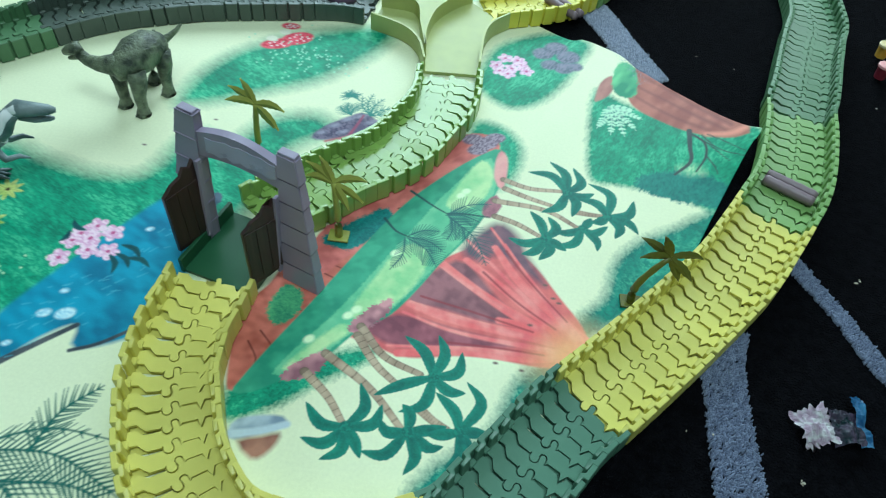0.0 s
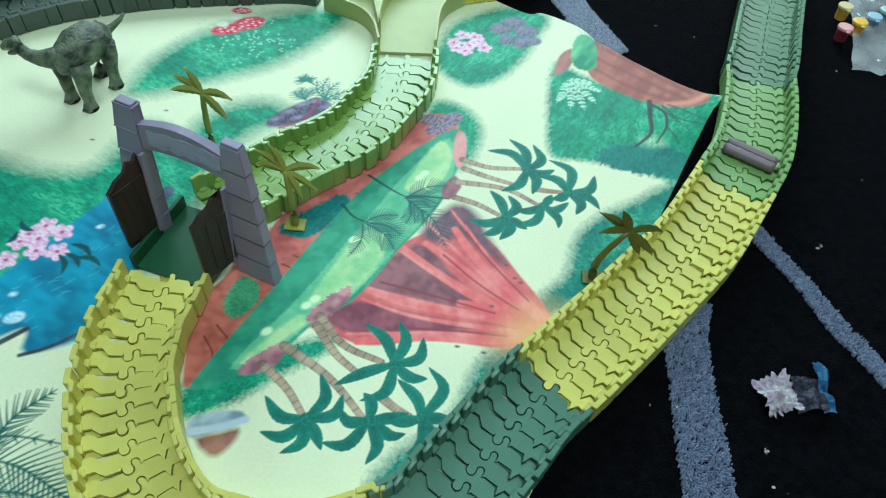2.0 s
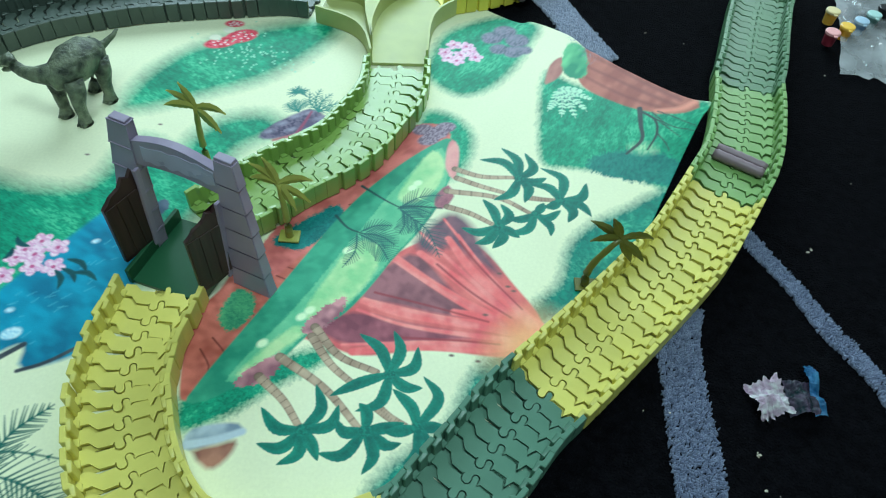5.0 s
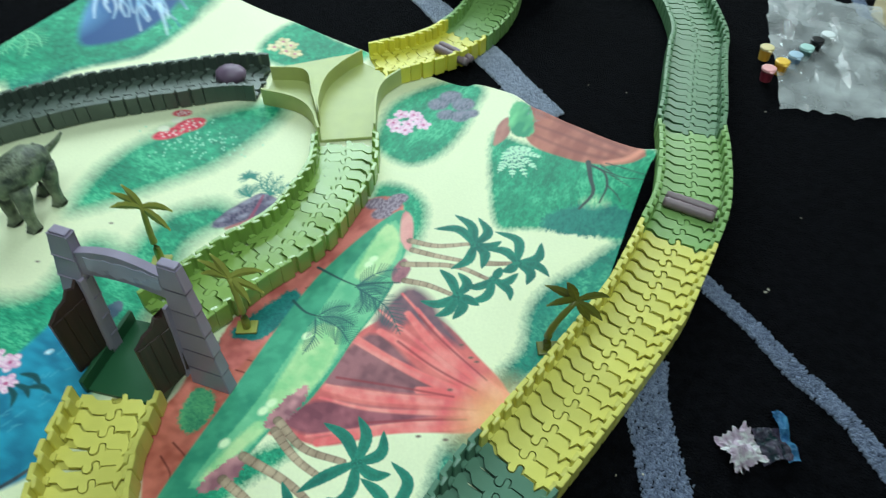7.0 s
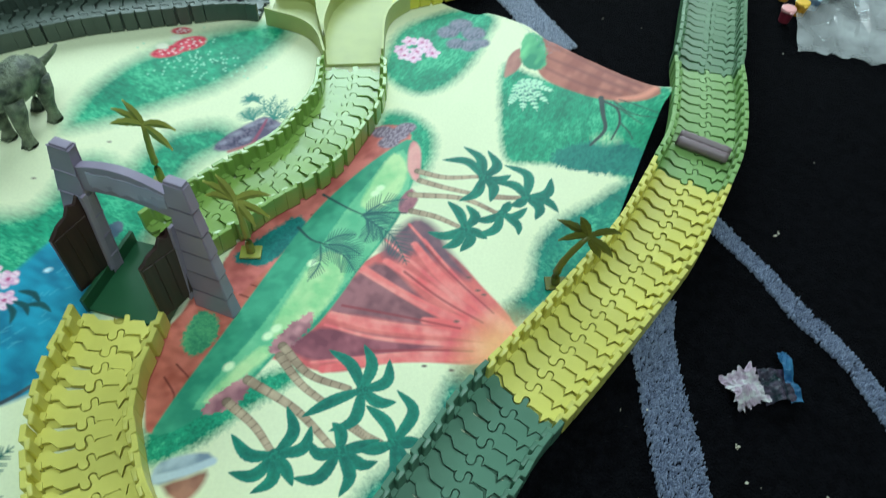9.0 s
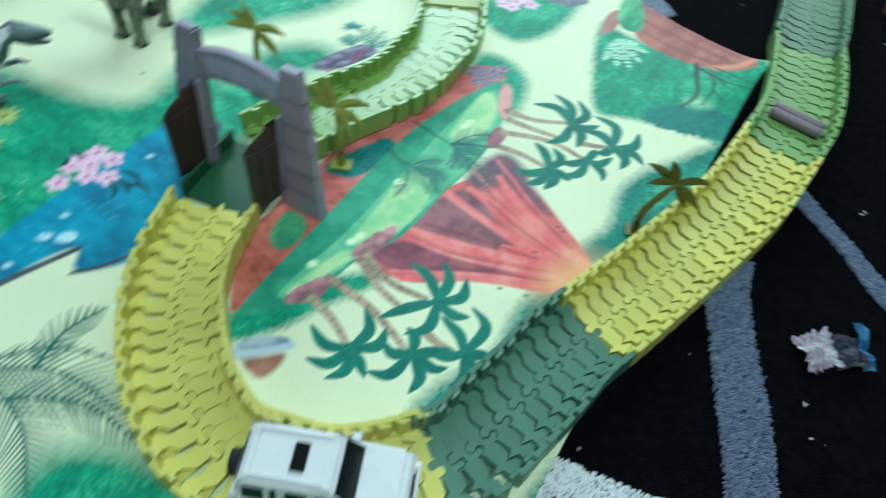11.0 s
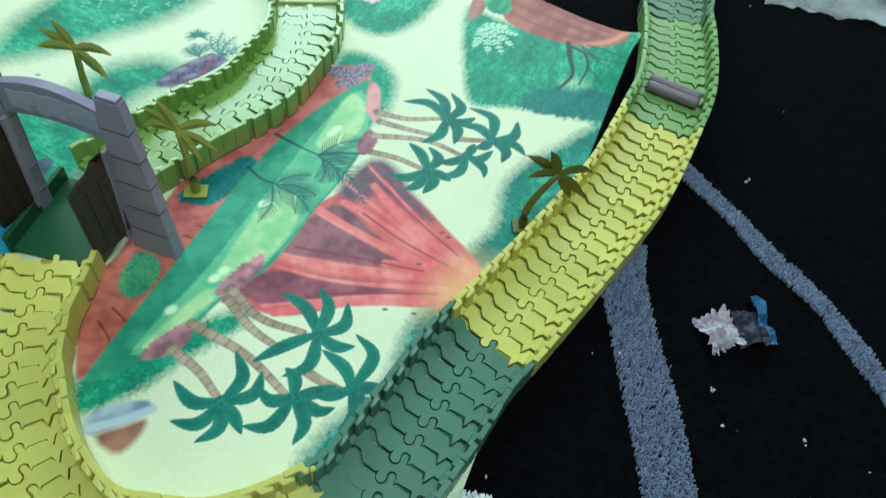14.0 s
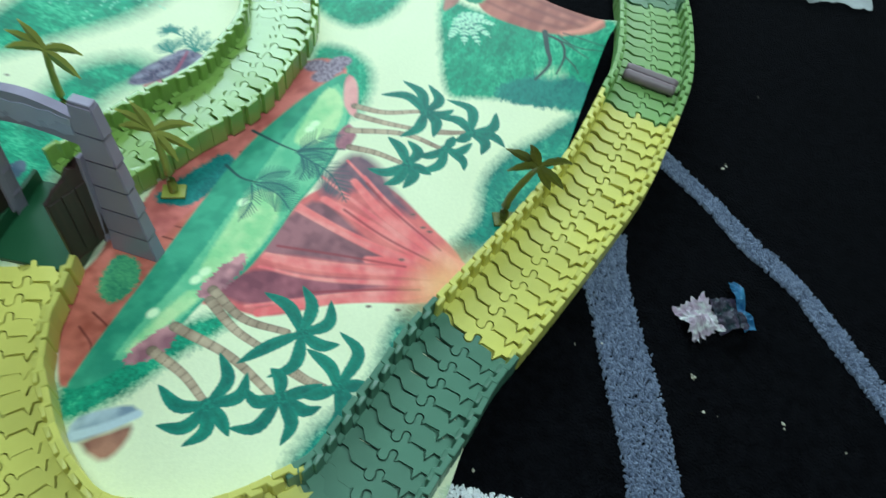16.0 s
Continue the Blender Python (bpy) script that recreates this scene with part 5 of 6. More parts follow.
# ---- toy palms ----
def toy_palm(foot, h, lean, turn, label, mat=PALMGREEN):
    base = tagged(new("toy_palm", None), label, "toy palm", "toy palms")
    x, y = foot
    bm = bmesh.new()
    box(bm, x - 0.008, x + 0.008, y - 0.006, y + 0.006, 0.0006, 0.0026, Matrix(), 0.0006)
    part("foot", bm, mat, base)
    tip = Vector((x + lean[0], y + lean[1], h))
    bm = bmesh.new()
    n = 9
    pts = [Vector((x, y, 0.002)).lerp(tip, k / n) + Vector((lean[0], lean[1], 0)) * -0.5 * math.sin(math.pi * k / n) for k in range(n + 1)]
    tube(bm, pts, [0.0032 - 0.0012 * k / n + (0.0003 if k % 2 else 0) for k in range(n + 1)], 8)
    part("trunk", bm, mat, base, smooth=True)
    # a flat moulded crown of thick drooping fronds
    R_, U_ = Vector((math.cos(turn), math.sin(turn), 0)), Vector((0, 0.18, 1)).normalized()
    N_ = R_.cross(U_)
    rng = random.Random(int(h * 1e5))
    for ang, L, droop in ((112, 0.023, 18), (138, 0.026, 30), (160, 0.024, 45), (30, 0.026, -60), (-28, 0.027, -22), (-52, 0.024, -10)):
        a = radians(ang + rng.uniform(-6, 6))
        out = N_ * rng.uniform(-0.25, 0.25)
        n = 10
        pts, p = [tip], tip.copy()
        for k in range(n):
            b = a + radians(droop) * (k / n)
            p = p + (R_ * math.cos(b) + U_ * math.sin(b) + out).normalized() * L / n
            pts.append(p.copy())
        bm = bmesh.new()
        rows = []
        for k, c in enumerate(pts):
            f = k / n
            d = (pts[min(k + 1, n)] - pts[max(k - 1, 0)]).normalized()
            side = d.cross(N_).normalized()
            w = 0.0021 * (0.45 + 1.1 * math.sin(math.pi * min(1, 0.1 + 0.85 * f))) * (1 - f ** 6 * 0.8) * (1 + 0.16 * (k % 2))
            rows.append([bm.verts.new(c + side * w), bm.verts.new(c + N_ * 0.0011), bm.verts.new(c - side * w), bm.verts.new(c - N_ * 0.0011)])
        for q, r in zip(rows, rows[1:]):
            for i in range(4):
                bm.faces.new((q[i], q[(i + 1) % 4], r[(i + 1) % 4], r[i]))
        bm.faces.new(rows[0])
        bm.faces.new(rows[-1][::-1])
        part("frond", bm, mat, base)


toy_palm((-0.0285, 0.5530), 0.057, (-0.002, 0.002), -0.1, "olive plastic palm tree beside the gate and track")
toy_palm((-0.1100, 0.6260), 0.066, (0.004, -0.004), -0.15, "olive plastic palm tree behind the gate")
toy_palm((0.2000, 0.5240), 0.047, (0.017, 0.008), 0.0, "olive leaning plastic palm tree by the track, coloured as backlit", PALMSHADE)


# ---- dinosaurs, one plain mesh each ----
def long_neck():
    bm = bmesh.new()
    fx = Vector((-0.30, -0.954, 0)).normalized()
    sy = Vector((-fx.y, fx.x, 0))
    o = Vector((-0.2330, 0.6930, 0))

    def at(f, s, z):
        return o + fx * f + sy * s + Vector((0, 0, z))

    tube(bm, [at(-0.030, 0, 0.040), at(-0.026, 0, 0.042), at(-0.014, 0, 0.046), at(0.002, 0, 0.047), at(0.016, -0.001, 0.044), at(0.027, -0.004, 0.041)], [0.005, 0.0115, 0.0160, 0.0170, 0.0140, 0.0070], 20)
    tube(bm, [at(0.014, -0.002, 0.045), at(0.022, -0.010, 0.046), at(0.026, -0.020, 0.046), at(0.026, -0.031, 0.046), at(0.024, -0.041, 0.048)], [0.0120, 0.0090, 0.0066, 0.0052, 0.0048], 14)
    tube(bm, [at(0.024, -0.038, 0.051), at(0.024, -0.043, 0.053), at(0.025, -0.050, 0.050), at(0.026, -0.056, 0.046)], [0.003, 0.0062, 0.0050, 0.0030], 12)
    tube(bm, [at(0.024, -0.041, 0.046), at(0.025, -0.048, 0.043), at(0.026, -0.053, 0.041)], [0.003, 0.0026, 0.0016], 8)
    tube(bm, [at(-0.020, 0, 0.042), at(-0.029, 0.001, 0.043), at(-0.036, 0.005, 0.046), at(-0.042, 0.010, 0.051), at(-0.046, 0.013, 0.056)], [0.009, 0.0048, 0.0030, 0.0021, 0.0012], 12)
    for f, s, df in ((0.016, 0.011, 0.005), (0.016, -0.011, 0.002), (-0.018, 0.011, 0.004), (-0.018, -0.011, -0.004)):
        tube(bm, [at(f, s * 0.8, 0.042), at(f + df * 0.4, s, 0.031), at(f + df, s, 0.019), at(f + df, s, 0.008), at(f + df + 0.001, s, 0.003), at(f + df + 0.001, s, 0.0004)], [0.0090, 0.0076, 0.0054, 0.0047, 0.0062, 0.0066], 12)
        for k in (-1, 0, 1):
            p = at(f + df + 0.0060, s + k * 0.003, 0.0018)
            tube(bm, [p - fx * 0.003, p, p + fx * 0.0022], [0.0016, 0.0018, 0.0006], 6)
    for k in range(14):
        f = -0.024 + 0.0032 * k
        tube(bm, [at(f - 0.001, 0, 0.0605 - abs(k - 7) * 0.0007), at(f + 0.001, 0, 0.0618 - abs(k - 7) * 0.0007)], [0.0022, 0.0012], 6)
    tagged(finish("toy_dinosaur", bm, DINO, smooth=True), "green-grey long-necked plastic dinosaur standing on the mat", "toy dinosaur", "toy dinosaurs")


def raptor():
    bm = bmesh.new()
    fx = Vector((0.93, 0.36, 0)).normalized()
    sy = Vector((-fx.y, fx.x, 0))
    o = Vector((-0.3180, 0.5600, 0))

    def at(f, s, z):
        return o + fx * f + sy * s + Vector((0, 0, z))

    tube(bm, [at(-0.020, 0, 0.046), at(-0.010, 0, 0.048), at(0.006, 0, 0.047), at(0.020, 0, 0.045), at(0.030, 0, 0.049)], [0.008, 0.0125, 0.0135, 0.0110, 0.0075], 18)
    tube(bm, [at(0.022, 0, 0.047), at(0.034, 0, 0.055), at(0.040, 0, 0.064), at(0.046, 0, 0.069)], [0.0095, 0.0075, 0.0062, 0.0060], 14)
    tube(bm, [at(0.042, 0, 0.069), at(0.049, 0, 0.071), at(0.058, 0, 0.069), at(0.069, 0, 0.067), at(0.074, 0, 0.066)], [0.004, 0.0070, 0.0058, 0.0042, 0.0020], 12)
    tube(bm, [at(0.048, 0, 0.064), at(0.058, 0, 0.060), at(0.068, 0, 0.059), at(0.071, 0, 0.059)], [0.0035, 0.0034, 0.0024, 0.0012], 10)
    tube(bm, [at(-0.012, 0, 0.048), at(-0.030, 0.002, 0.049), at(-0.055, 0.006, 0.051), at(-0.085, 0.010, 0.054), at(-0.110, 0.013, 0.058)], [0.0105, 0.0074, 0.0048, 0.0026, 0.0009], 12)
    for s, f in ((0.010, 0.006), (-0.010, -0.006)):
        tube(bm, [at(-0.002, s * 0.7, 0.046), at(f + 0.006, s, 0.032), at(f - 0.006, s, 0.019), at(f - 0.004, s, 0.008), at(f - 0.002, s, 0.003)], [0.0090, 0.0074, 0.0044, 0.0030, 0.0034], 12)
        for k in (-1, 0, 1):
            tube(bm, [at(f - 0.003, s, 0.0025), at(f + 0.007, s + k * 0.004, 0.0022), at(f + 0.013, s + k * 0.006, 0.0009)], [0.0028, 0.0020, 0.0006], 8)
        tube(bm, [at(0.024, s, 0.044), at(0.030, s * 1.2, 0.034), at(0.040, s * 1.2, 0.036), at(0.047, s * 1.2, 0.033)], [0.0040, 0.0028, 0.0020, 0.0006], 8)
    ob = finish("toy_dinosaur", bm, RAPTOR, smooth=True)
    tagged(ob, "slate grey plastic raptor with white side stripes, mouth open", "toy dinosaur", "toy dinosaurs")
    m = bpy.data.materials.new("white_stripe_paint")
    m.use_nodes = True
    m.node_tree.nodes["Principled BSDF"].inputs["Base Color"].default_value = (0.84, 0.87, 0.89, 1)
    m.node_tree.nodes["Principled BSDF"].inputs["Roughness"].default_value = 0.45
    ob.data.materials.append(m)
    for f in ob.data.polygons:
        c = f.center
        nz = f.normal.z
        if 0.12 < nz < 0.72 and c.z > 0.045 and (c - o).dot(fx) < 0.046:
            f.material_index = 1


long_neck()
raptor()


# ---- the toy car, at the bend ----
def car():
    base = tagged(new("toy_car", None), "white plastic toy off-road car with black windows on the track", "toy car")
    c = Vector((0.012, 0.301, 0.0065))
    m = pose(c.x, c.y, c.z, 0, 0, -2) @ Matrix.Scale(0.93, 4)

    def shape(name, outline, halfs, mat, parent, label=""):
        """A body from a side outline; halfs gives the half width at a height."""
        bm = bmesh.new()
        prism(bm, outline, -1, 1, Matrix.Rotation(radians(90), 4, "X"))
        for v in bm.verts:
            v.co.y = math.copysign(halfs(v.co.z), v.co.y)
        bmesh.ops.bevel(bm, geom=[e for e in bm.edges if e.calc_length() > 0.003], offset=0.0020, segments=3, affect="EDGES")
        bmesh.ops.transform(bm, matrix=m, verts=bm.verts[:])
        return part(name, bm, mat, parent, label, smooth=False)

    low = [(-0.050, 0.006), (-0.049, 0.024), (-0.046, 0.026), (0.020, 0.0265), (0.046, 0.0245), (0.051, 0.020), (0.052, 0.007), (0.045, 0.0045), (-0.044, 0.0045)]
    body = shape("body", low, lambda z: 0.0225, WHITE, base)
    cab = [(-0.046, 0.0255), (-0.043, 0.040), (-0.038, 0.0430), (0.004, 0.0435), (0.010, 0.0415), (0.021, 0.0258)]
    shape("cabin", cab, lambda z: 0.0212 - 0.004 * max(0, (z - 0.026) / 0.017), WHITE, base)

    def quad(name, pts, parent, mat=BLACK, t=0.0005):
        bm = bmesh.new()
        P = [Vector(p) for p in pts]
        nrm = (P[1] - P[0]).cross(P[2] - P[0]).normalized() * t
        a = [bm.verts.new(m @ (p + nrm)) for p in P]
        b = [bm.verts.new(m @ (p - nrm)) for p in P]
        bm.faces.new(a)
        bm.faces.new(b[::-1])
        for i in range(len(P)):
            j = (i + 1) % len(P)
            bm.faces.new((a[i], b[i], b[j], a[j]))
        return part(name, bm, mat, parent)

    quad("windscreen", [(0.0205, -0.0182, 0.0270), (0.0205, 0.0182, 0.0270), (0.0112, 0.0160, 0.0403), (0.0112, -0.0160, 0.0403)], base)
    quad("rear_window", [(-0.0462, -0.014, 0.0295), (-0.0462, 0.014, 0.0295), (-0.0440, 0.013, 0.0385), (-0.0440, -0.013, 0.0385)], base)
    for s in (-1, 1):
        for x0, x1 in ((-0.040, -0.028), (-0.0245, -0.021), (-0.016, -0.004), (0.000, 0.013)):
            quad("side_window", [(x0, s * 0.0210, 0.0285), (x1, s * 0.0210, 0.0285), (x1 - (0.005 if x1 > 0.01 else 0), s * 0.0188, 0.0378), (x0, s * 0.0188, 0.0378)], base)
        for x in (-0.030, 0.032):
            bm = bmesh.new()
            tube(bm, [(x, s * 0.0170, 0.0030), (x, s * 0.0236, 0.0030)], [0.0092, 0.0092], 24)
            bmesh.ops.bevel(bm, geom=[e for e in bm.edges if len(e.link_faces) == 2 and e.calc_face_angle(0) > 1.0], offset=0.0008, segments=2, affect="EDGES")
            bmesh.ops.transform(bm, matrix=m @ pose(0, 0, 0.0045), verts=bm.verts[:])
            wheel = part("wheel", bm, TYRE, base)
            bm = bmesh.new()
            tube(bm, [(x, s * 0.0232, 0.0030), (x, s * 0.0242, 0.0030)], [0.0052, 0.0046], 16)
            bmesh.ops.transform(bm, matrix=m @ pose(0, 0, 0.0045), verts=bm.verts[:])
            part("rim", bm, WHITE, wheel)
            bm = bmesh.new()
            arc = [(x + 0.0118 * math.cos(a * math.pi / 10), 0.0075 + 0.0118 * math.sin(a * math.pi / 10)) for a in range(11)]
            arc += [(x + 0.0102 * math.cos(a * math.pi / 10), 0.0075 + 0.0102 * math.sin(a * math.pi / 10)) for a in range(10, -1, -1)]
            prism(bm, arc, -0.0012, 0.0012, m @ pose(0, s * 0.0229, 0) @ Matrix.Rotation(radians(90), 4, "X"))
            part("wheel_arch", bm, WHITE, base)
        bm = bmesh.new()
        box(bm, -0.040, 0.004, *sorted((s * 0.0130, s * 0.0142)), 0.0432, 0.0446, m, 0.0004)
        part("roof_rail", bm, WHITE, base)
        bm = bmesh.new()
        tube(bm, [(0.0505, s * 0.0150, 0.0165), (0.0528, s * 0.0150, 0.0165)], [0.0034, 0.0028], 16)
        bmesh.ops.transform(bm, matrix=m, verts=bm.verts[:])
        part("headlight", bm, FOIL, base)
        bm = bmesh.new()
        box(bm, 0.012, 0.0175, *sorted((s * 0.0205, s * 0.0255)), 0.0265, 0.0300, m, 0.0008)
        part("mirror", bm, WHITE, base)
    bm = bmesh.new()
    box(bm, -0.016, -0.0075, -0.0085, 0.0085, 0.0430, 0.0448, m, 0.0006)
    part("roof_hatch", bm, BLACK, base, "black roof hatch")
    bm = bmesh.new()
    box(bm, 0.0500, 0.0545, -0.0215, 0.0215, 0.0050, 0.0105, m, 0.0012)
    part("front_bumper", bm, WHITE, base)
    bm = bmesh.new()
    box(bm, 0.0505, 0.0522, -0.0105, 0.0105, 0.0135, 0.0195, m, 0.0005)
    part("grille", bm, BLACK, base)
    bm = bmesh.new()
    tube(bm, [(-0.0495, 0, 0.0200), (-0.0540, 0, 0.0200)], [0.0085, 0.0080], 22)
    bmesh.ops.transform(bm, matrix=m, verts=bm.verts[:])
    part("spare_wheel", bm, TYRE, base)


car()


# ---- rock tunnel at the far end ----
def tunnel():
    l, r = Vector((*[(0.1381, 1.0918)][0], 0)), Vector((*[(0.2753, 1.0718)][0], 0))
    d = (r - l).normalized()
    b = Vector((-d.y, d.x, 0))
    c = (l + r) / 2
    R = (r - l).length / 2
    bm = bmesh.new()
    rng = random.Random(3)
    rings = []
    for j in range(8):
        ring_ = []
        for side in (0, 1):
            n = 18
            for k in range(n + 1):
                a = math.pi * k / n
                rad = (R * 0.66 if side else R * 1.12) + (rng.uniform(-0.006, 0.006) if not side else rng.uniform(-0.002, 0.002))
                h = rad * (1.25 if not side else 1.1)
                p = c + d * (-math.cos(a) * rad) + b * (j * 0.016) + Vector((0, 0, max(0.0, math.sin(a) * h)))
                ring_.append(bm.verts.new(p))
        rings.append(ring_)
    n = 19
    for p, q in zip(rings, rings[1:]):
        for base_, flip in ((0, 1), (n, 0)):
            for k in range(n - 1):
                i, j = base_ + k, base_ + k + 1
                bm.faces.new((p[i], p[j], q[j], q[i]))
    for ring_ in (rings[0], rings[-1]):
        for k in range(n - 1):
            bm.faces.new((ring_[k], ring_[k + 1], ring_[n + k + 1], ring_[n + k]))
    tagged(finish("toy_tunnel", bm, ROCKBLUE), "blue-grey plastic rock tunnel over the track", "toy tunnel")


tunnel()

# a round purple stone on the dark track
bm = bmesh.new()
bmesh.ops.create_icosphere(bm, subdivisions=3, radius=1)
px, py = [(-0.0926, 0.8870)][0]
for v in bm.verts:
    n_ = 1 + 0.10 * noise.noise(v.co * 2.3)
    v.co = Vector((px + v.co.x * 0.0165 * n_, py + v.co.y * 0.0150 * n_, 0.0125 + v.co.z * 0.0100 * n_))
tagged(finish("toy_stone", bm, PURPLE, smooth=True), "round purple plastic stone lying on the dark track", "toy stone")


# a brown block at the mat's far side
bm = bmesh.new()
bx, by = [(-0.3808, 0.6848)][0]
box(bm, bx - 0.012, bx + 0.008, by - 0.008, by + 0.010, 0.0003, 0.030, bev=0.004)
for v in bm.verts:
    v.co += Vector((noise.noise(v.co * 70), noise.noise(v.co * 80), 0)) * 0.002
tagged(finish("toy_block", bm, WOOD), "dark brown plastic block standing on the mat", "toy block")


# ---- the torn sweet wrapper ----
def crumple(bm, c, w, h, ang, lift, seed, nx=26, ny=22, ragged=0.15):
    rng = random.Random(seed)
    off = Vector((rng.uniform(0, 9), rng.uniform(0, 9), 0))
    grid = []
    for j in range(ny + 1):
        row = []
        for i in range(nx + 1):
            x, y = (i / nx - 0.5) * w, (j / ny - 0.5) * h
            e = 1 + ragged * noise.noise(Vector((x * 420, y * 420, seed)))
            z = lift * (0.6 + 1.2 * noise.noise(Vector((x * 90, y * 90, 0)) + off) + 0.6 * abs(noise.noise(Vector((x * 230, y * 230, 4)) + off)))
            q = Matrix.Rotation(ang, 2) @ Vector((x * e, y * e))
            row.append(bm.verts.new((c[0] + q.x, c[1] + q.y, 0.0006 + max(0, z))))
        grid.append(row)
    for j in range(ny):
        for i in range(nx):
            bm.faces.new((grid[j][i], grid[j][i + 1], grid[j + 1][i + 1], grid[j + 1][i]))
    bmesh.ops.solidify(bm, geom=bm.faces[:], thickness=0.00025)


wr = tagged(new("sweet_wrapper", None), "torn crumpled sweet wrapper, pink-white and blue, on the carpet", "wrapper")
for name_, spot, w_, h_, ang_, mat_, seed_ in (("inner_foil", (0.317, 0.436), 0.024, 0.027, 0.3, FOIL, 1), ("printed_film", (0.339, 0.437), 0.021, 0.024, 0.1, FOILMIX, 2), ("blue_edge", (0.3505, 0.4440), 0.0075, 0.0380, -0.026, FOILBLUE, 3)):
    bm = bmesh.new()
    crumple(bm, spot, w_, h_, ang_, 0.006, seed_, ragged=0.32 if seed_ == 1 else 0.05)
    part(name_, bm, mat_, wr)


# ---- clear bag and paint pots ----
def bag():
    bm = bmesh.new()
    n = 26
    rows = []
    rng = random.Random(5)
    for j in range(n + 1):
        row = []
        for i in range(n + 1):
            x, y = (i / n - 0.40) * 0.21, (j / n - 0.56) * 0.17
            q = Vector((x + rng.uniform(-0.0020, 0.0020), y + rng.uniform(-0.0020, 0.0020), 0))
            crease = abs(noise.noise(Vector((q.x * 9 + q.y * 6, q.y * 10, 1)))) + 0.35 * abs(noise.noise(Vector((q.x * 26 - q.y * 16, q.y * 22, 7))))
            z = 0.0015 + 0.020 * crease * (0.35 + 0.65 * min(1, 2.5 * min(i, n - i, j, n - j) / n)) + rng.uniform(0, 0.0005)
            wob = 0.010 * noise.noise(Vector((x * 30, y * 30, 3)))
            g, h = i / n + (q.x - x) / 0.21, j / n + (q.y - y) / 0.17
            row.append(bm.verts.new((0.487 + 0.1336 * g + 0.071 * h + wob, 0.816 + -0.0324 * g + 0.2396 * h + wob, z)))
        rows.append(row)
    for j in range(n):
        for i in range(n):
            a, b, d, e = rows[j][i], rows[j][i + 1], rows[j + 1][i + 1], rows[j + 1][i]
            for f in (((a, b, d), (a, d, e)) if (i + j) % 2 else ((a, b, e), (b, d, e))):
                bm.faces.new(f)
    tagged(finish("plastic_bag", bm, FILM), "clear crinkled plastic bag lying on the carpet", "plastic bag")


bag()


def card():
    """The corner of a thick beige card, bent a little."""
    bm = bmesh.new()
    prism(bm, [(0.707, 1.06), (0.674, 1.009), (0.679, 0.975), (0.725, 0.938), (0.82, 1.059)], -0.0030, 0.0012)
    bmesh.ops.bevel(bm, geom=[e for e in bm.edges if e.calc_face_angle(0) > 1.0], offset=0.0006, segments=2, affect="EDGES")
    tagged(finish("cardboard_sheet", bm, CARD), "beige cardboard sheet lying under the plastic bag", "cardboard")


card()


def paint_pot(c, colour, lid_colour, open_, label, turn=0.0):
    base = tagged(new("paint_pot", None), label, "paint pot", "paint pots")
    mat, lidm = plastic("pot_plastic", colour, 0.3), plastic("pot_lid_plastic", lid_colour, 0.3)
    x, y = c
    bm = bmesh.new()
    tube(bm, [(x, y, 0.0005), (x, y, 0.010), (x, y, 0.0135)], [0.0058, 0.0066, 0.0073], 24)
    part("cup", bm, mat, base, smooth=False)
    bm = bmesh.new()
    if open_:
        lx, ly = x + 0.016 * math.cos(turn), y + 0.016 * math.sin(turn)
        tube(bm, [(lx, ly, 0.006), (lx, ly, 0.0085)], [0.0090, 0.0084], 24)
    else:
        tube(bm, [(x, y, 0.0137), (x, y, 0.0160), (x, y, 0.0166)], [0.0079, 0.0077, 0.0064], 24)
        box(bm, x - 0.002, x + 0.002, y - 0.0105, y - 0.0066, 0.0140, 0.0155, Matrix(), 0.0005)
    part("lid", bm, lidm, base, smooth=False)


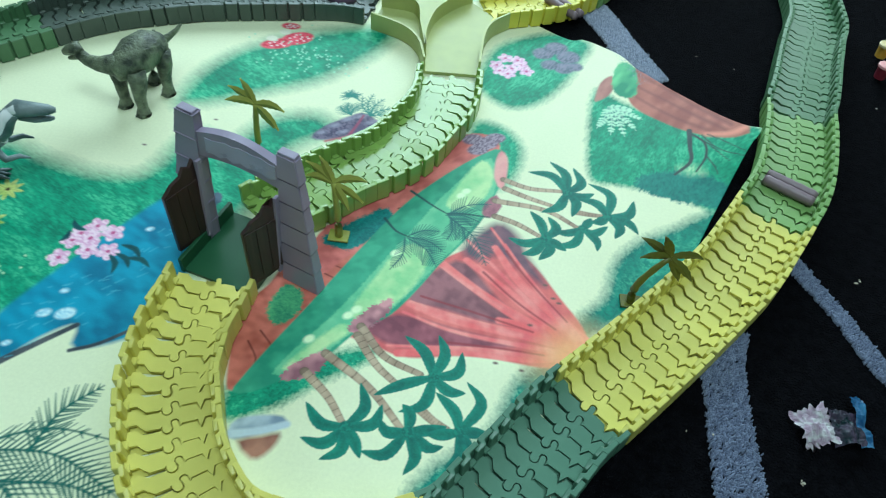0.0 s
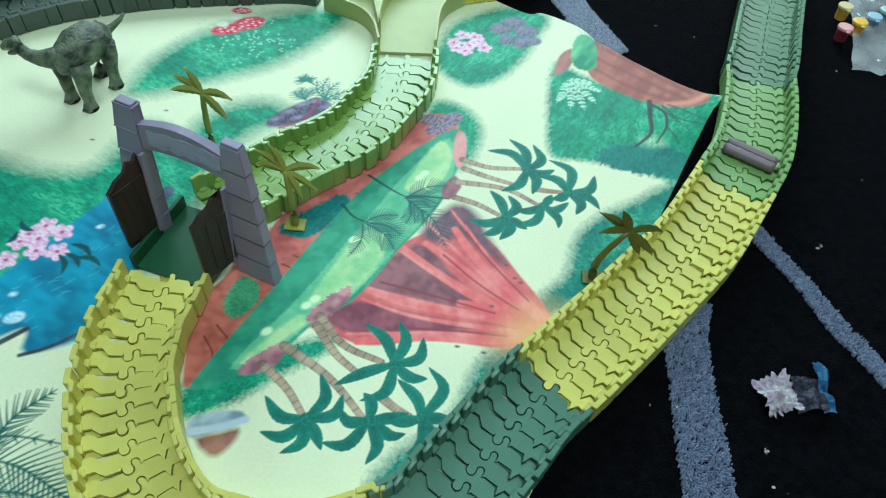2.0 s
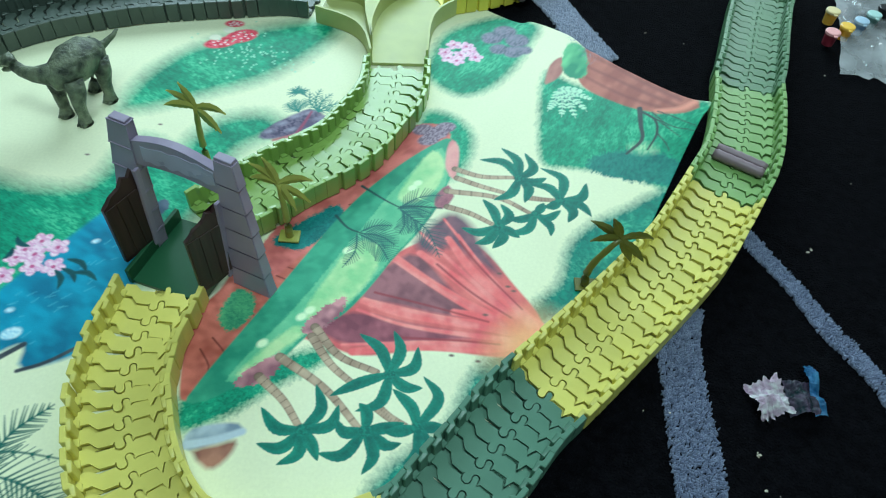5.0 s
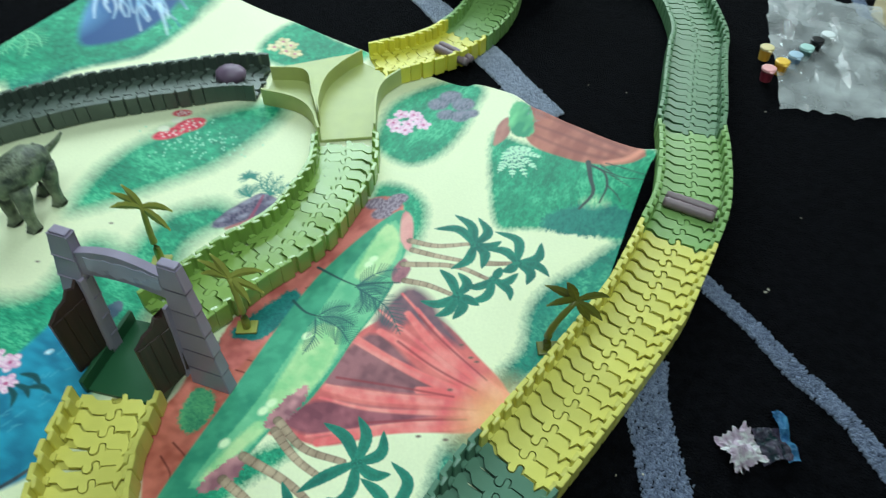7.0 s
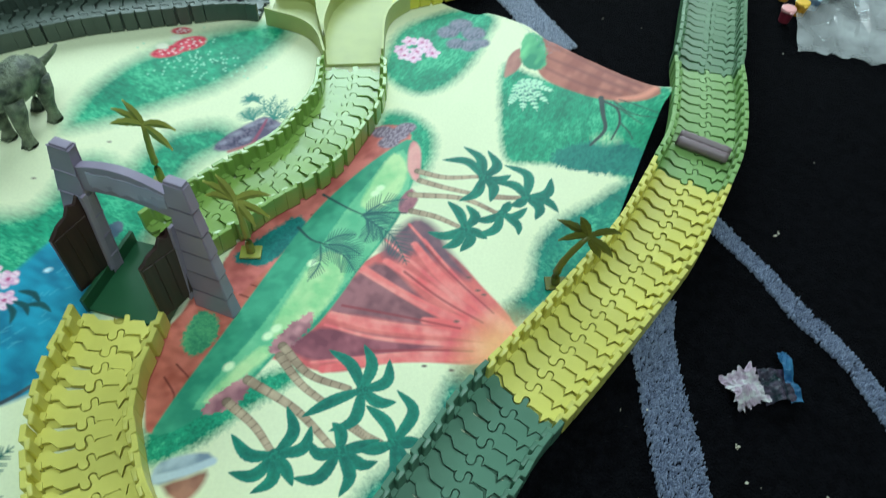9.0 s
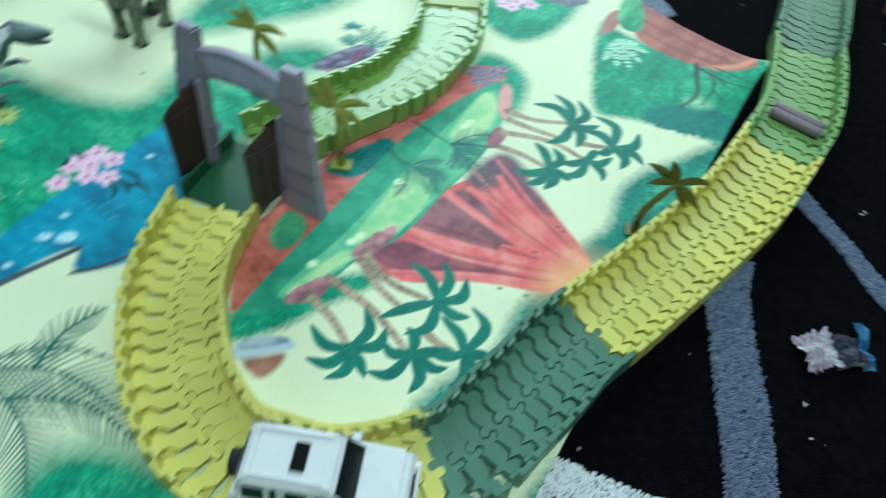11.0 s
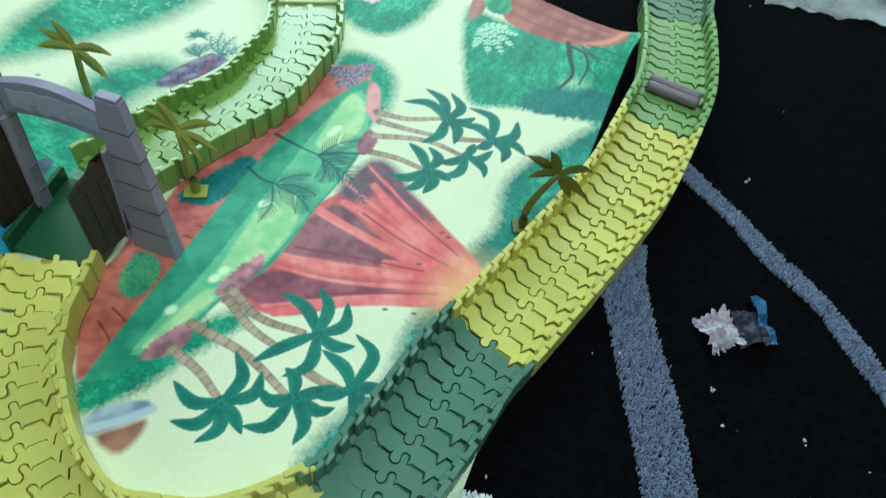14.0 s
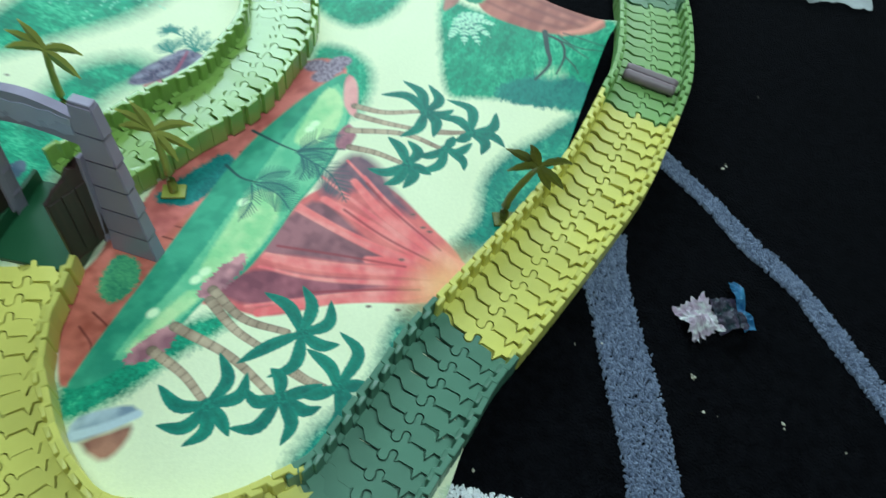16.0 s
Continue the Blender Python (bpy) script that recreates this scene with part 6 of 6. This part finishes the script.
for c, col, lid, op, lab in (
    ([(0.5046, 0.9147)][0], (0.93, 0.72, 0.30), (0.90, 0.82, 0.62), False, "orange-yellow paint pot tipped beside the bag"),
    ([(0.5111, 0.8852)][0], (0.93, 0.66, 0.16), (0.94, 0.74, 0.30), False, "orange paint pot beside the bag"),
    ([(0.4912, 0.8725)][0], (0.58, 0.20, 0.26), (0.93, 0.66, 0.66), False, "dark red paint pot with a pale pink lid"),
    ([(0.5309, 0.8983)][0], (0.45, 0.58, 0.72), (0.66, 0.76, 0.84), False, "pale blue paint pot on the bag"),
    ([(0.5497, 0.9129)][0], (0.36, 0.52, 0.50), (0.66, 0.80, 0.78), False, "pale green paint pot on the bag"),
    ([(0.5677, 0.9280)][0], (0.05, 0.05, 0.06), (0.08, 0.08, 0.10), False, "black paint pot on the bag"),
    ([(0.5853, 0.9398)][0], (0.86, 0.87, 0.88), (0.90, 0.91, 0.92), False, "white paint pot on the bag"),
):
    paint_pot(c, col, lid, op, lab)


# ---- crumbs and fluff on the carpet ----
def crumb(c, r, seed):
    bm = bmesh.new()
    bmesh.ops.create_icosphere(bm, subdivisions=1, radius=r)
    for v in bm.verts:
        v.co = Vector((c[0] + v.co.x * (1 + 0.7 * math.sin(seed)), c[1] + v.co.y * (1 - 0.3 * math.cos(seed * 3)), 0.0008 + v.co.z * 0.5 + r * 0.3)) + Vector((noise.noise(v.co * 900 + Vector((seed, 0, 0))),) * 3) * r * 0.4
    tagged(finish("crumb", bm, CRUMB), "small pale crumb on the black carpet", "crumb", "crumbs on the carpet")


SPOTS = [(0.2938, 0.8690), (0.3873, 0.5743), (0.3015, 0.3953), (0.3327, 0.8538), (0.4459, 0.6551)]+[(0.3878, 0.5762), (0.3009, 0.3969), (0.3485, 0.3618), (0.3808, 0.3414), (0.3002, 0.3720), (0.3084, 0.3690), (0.2303, 0.4219), (0.1551, 0.3459)]+[(0.3479, 0.3586), (0.3837, 0.5717), (0.3010, 0.3940), (0.2481, 0.4217)]+[(0.2948, 0.8693), (0.3870, 0.5758), (0.4707, 0.8135)]
for k, c in enumerate(SPOTS):
    crumb(c, 0.0005 + 0.0007 * ((k * 7) % 5) / 4, k)
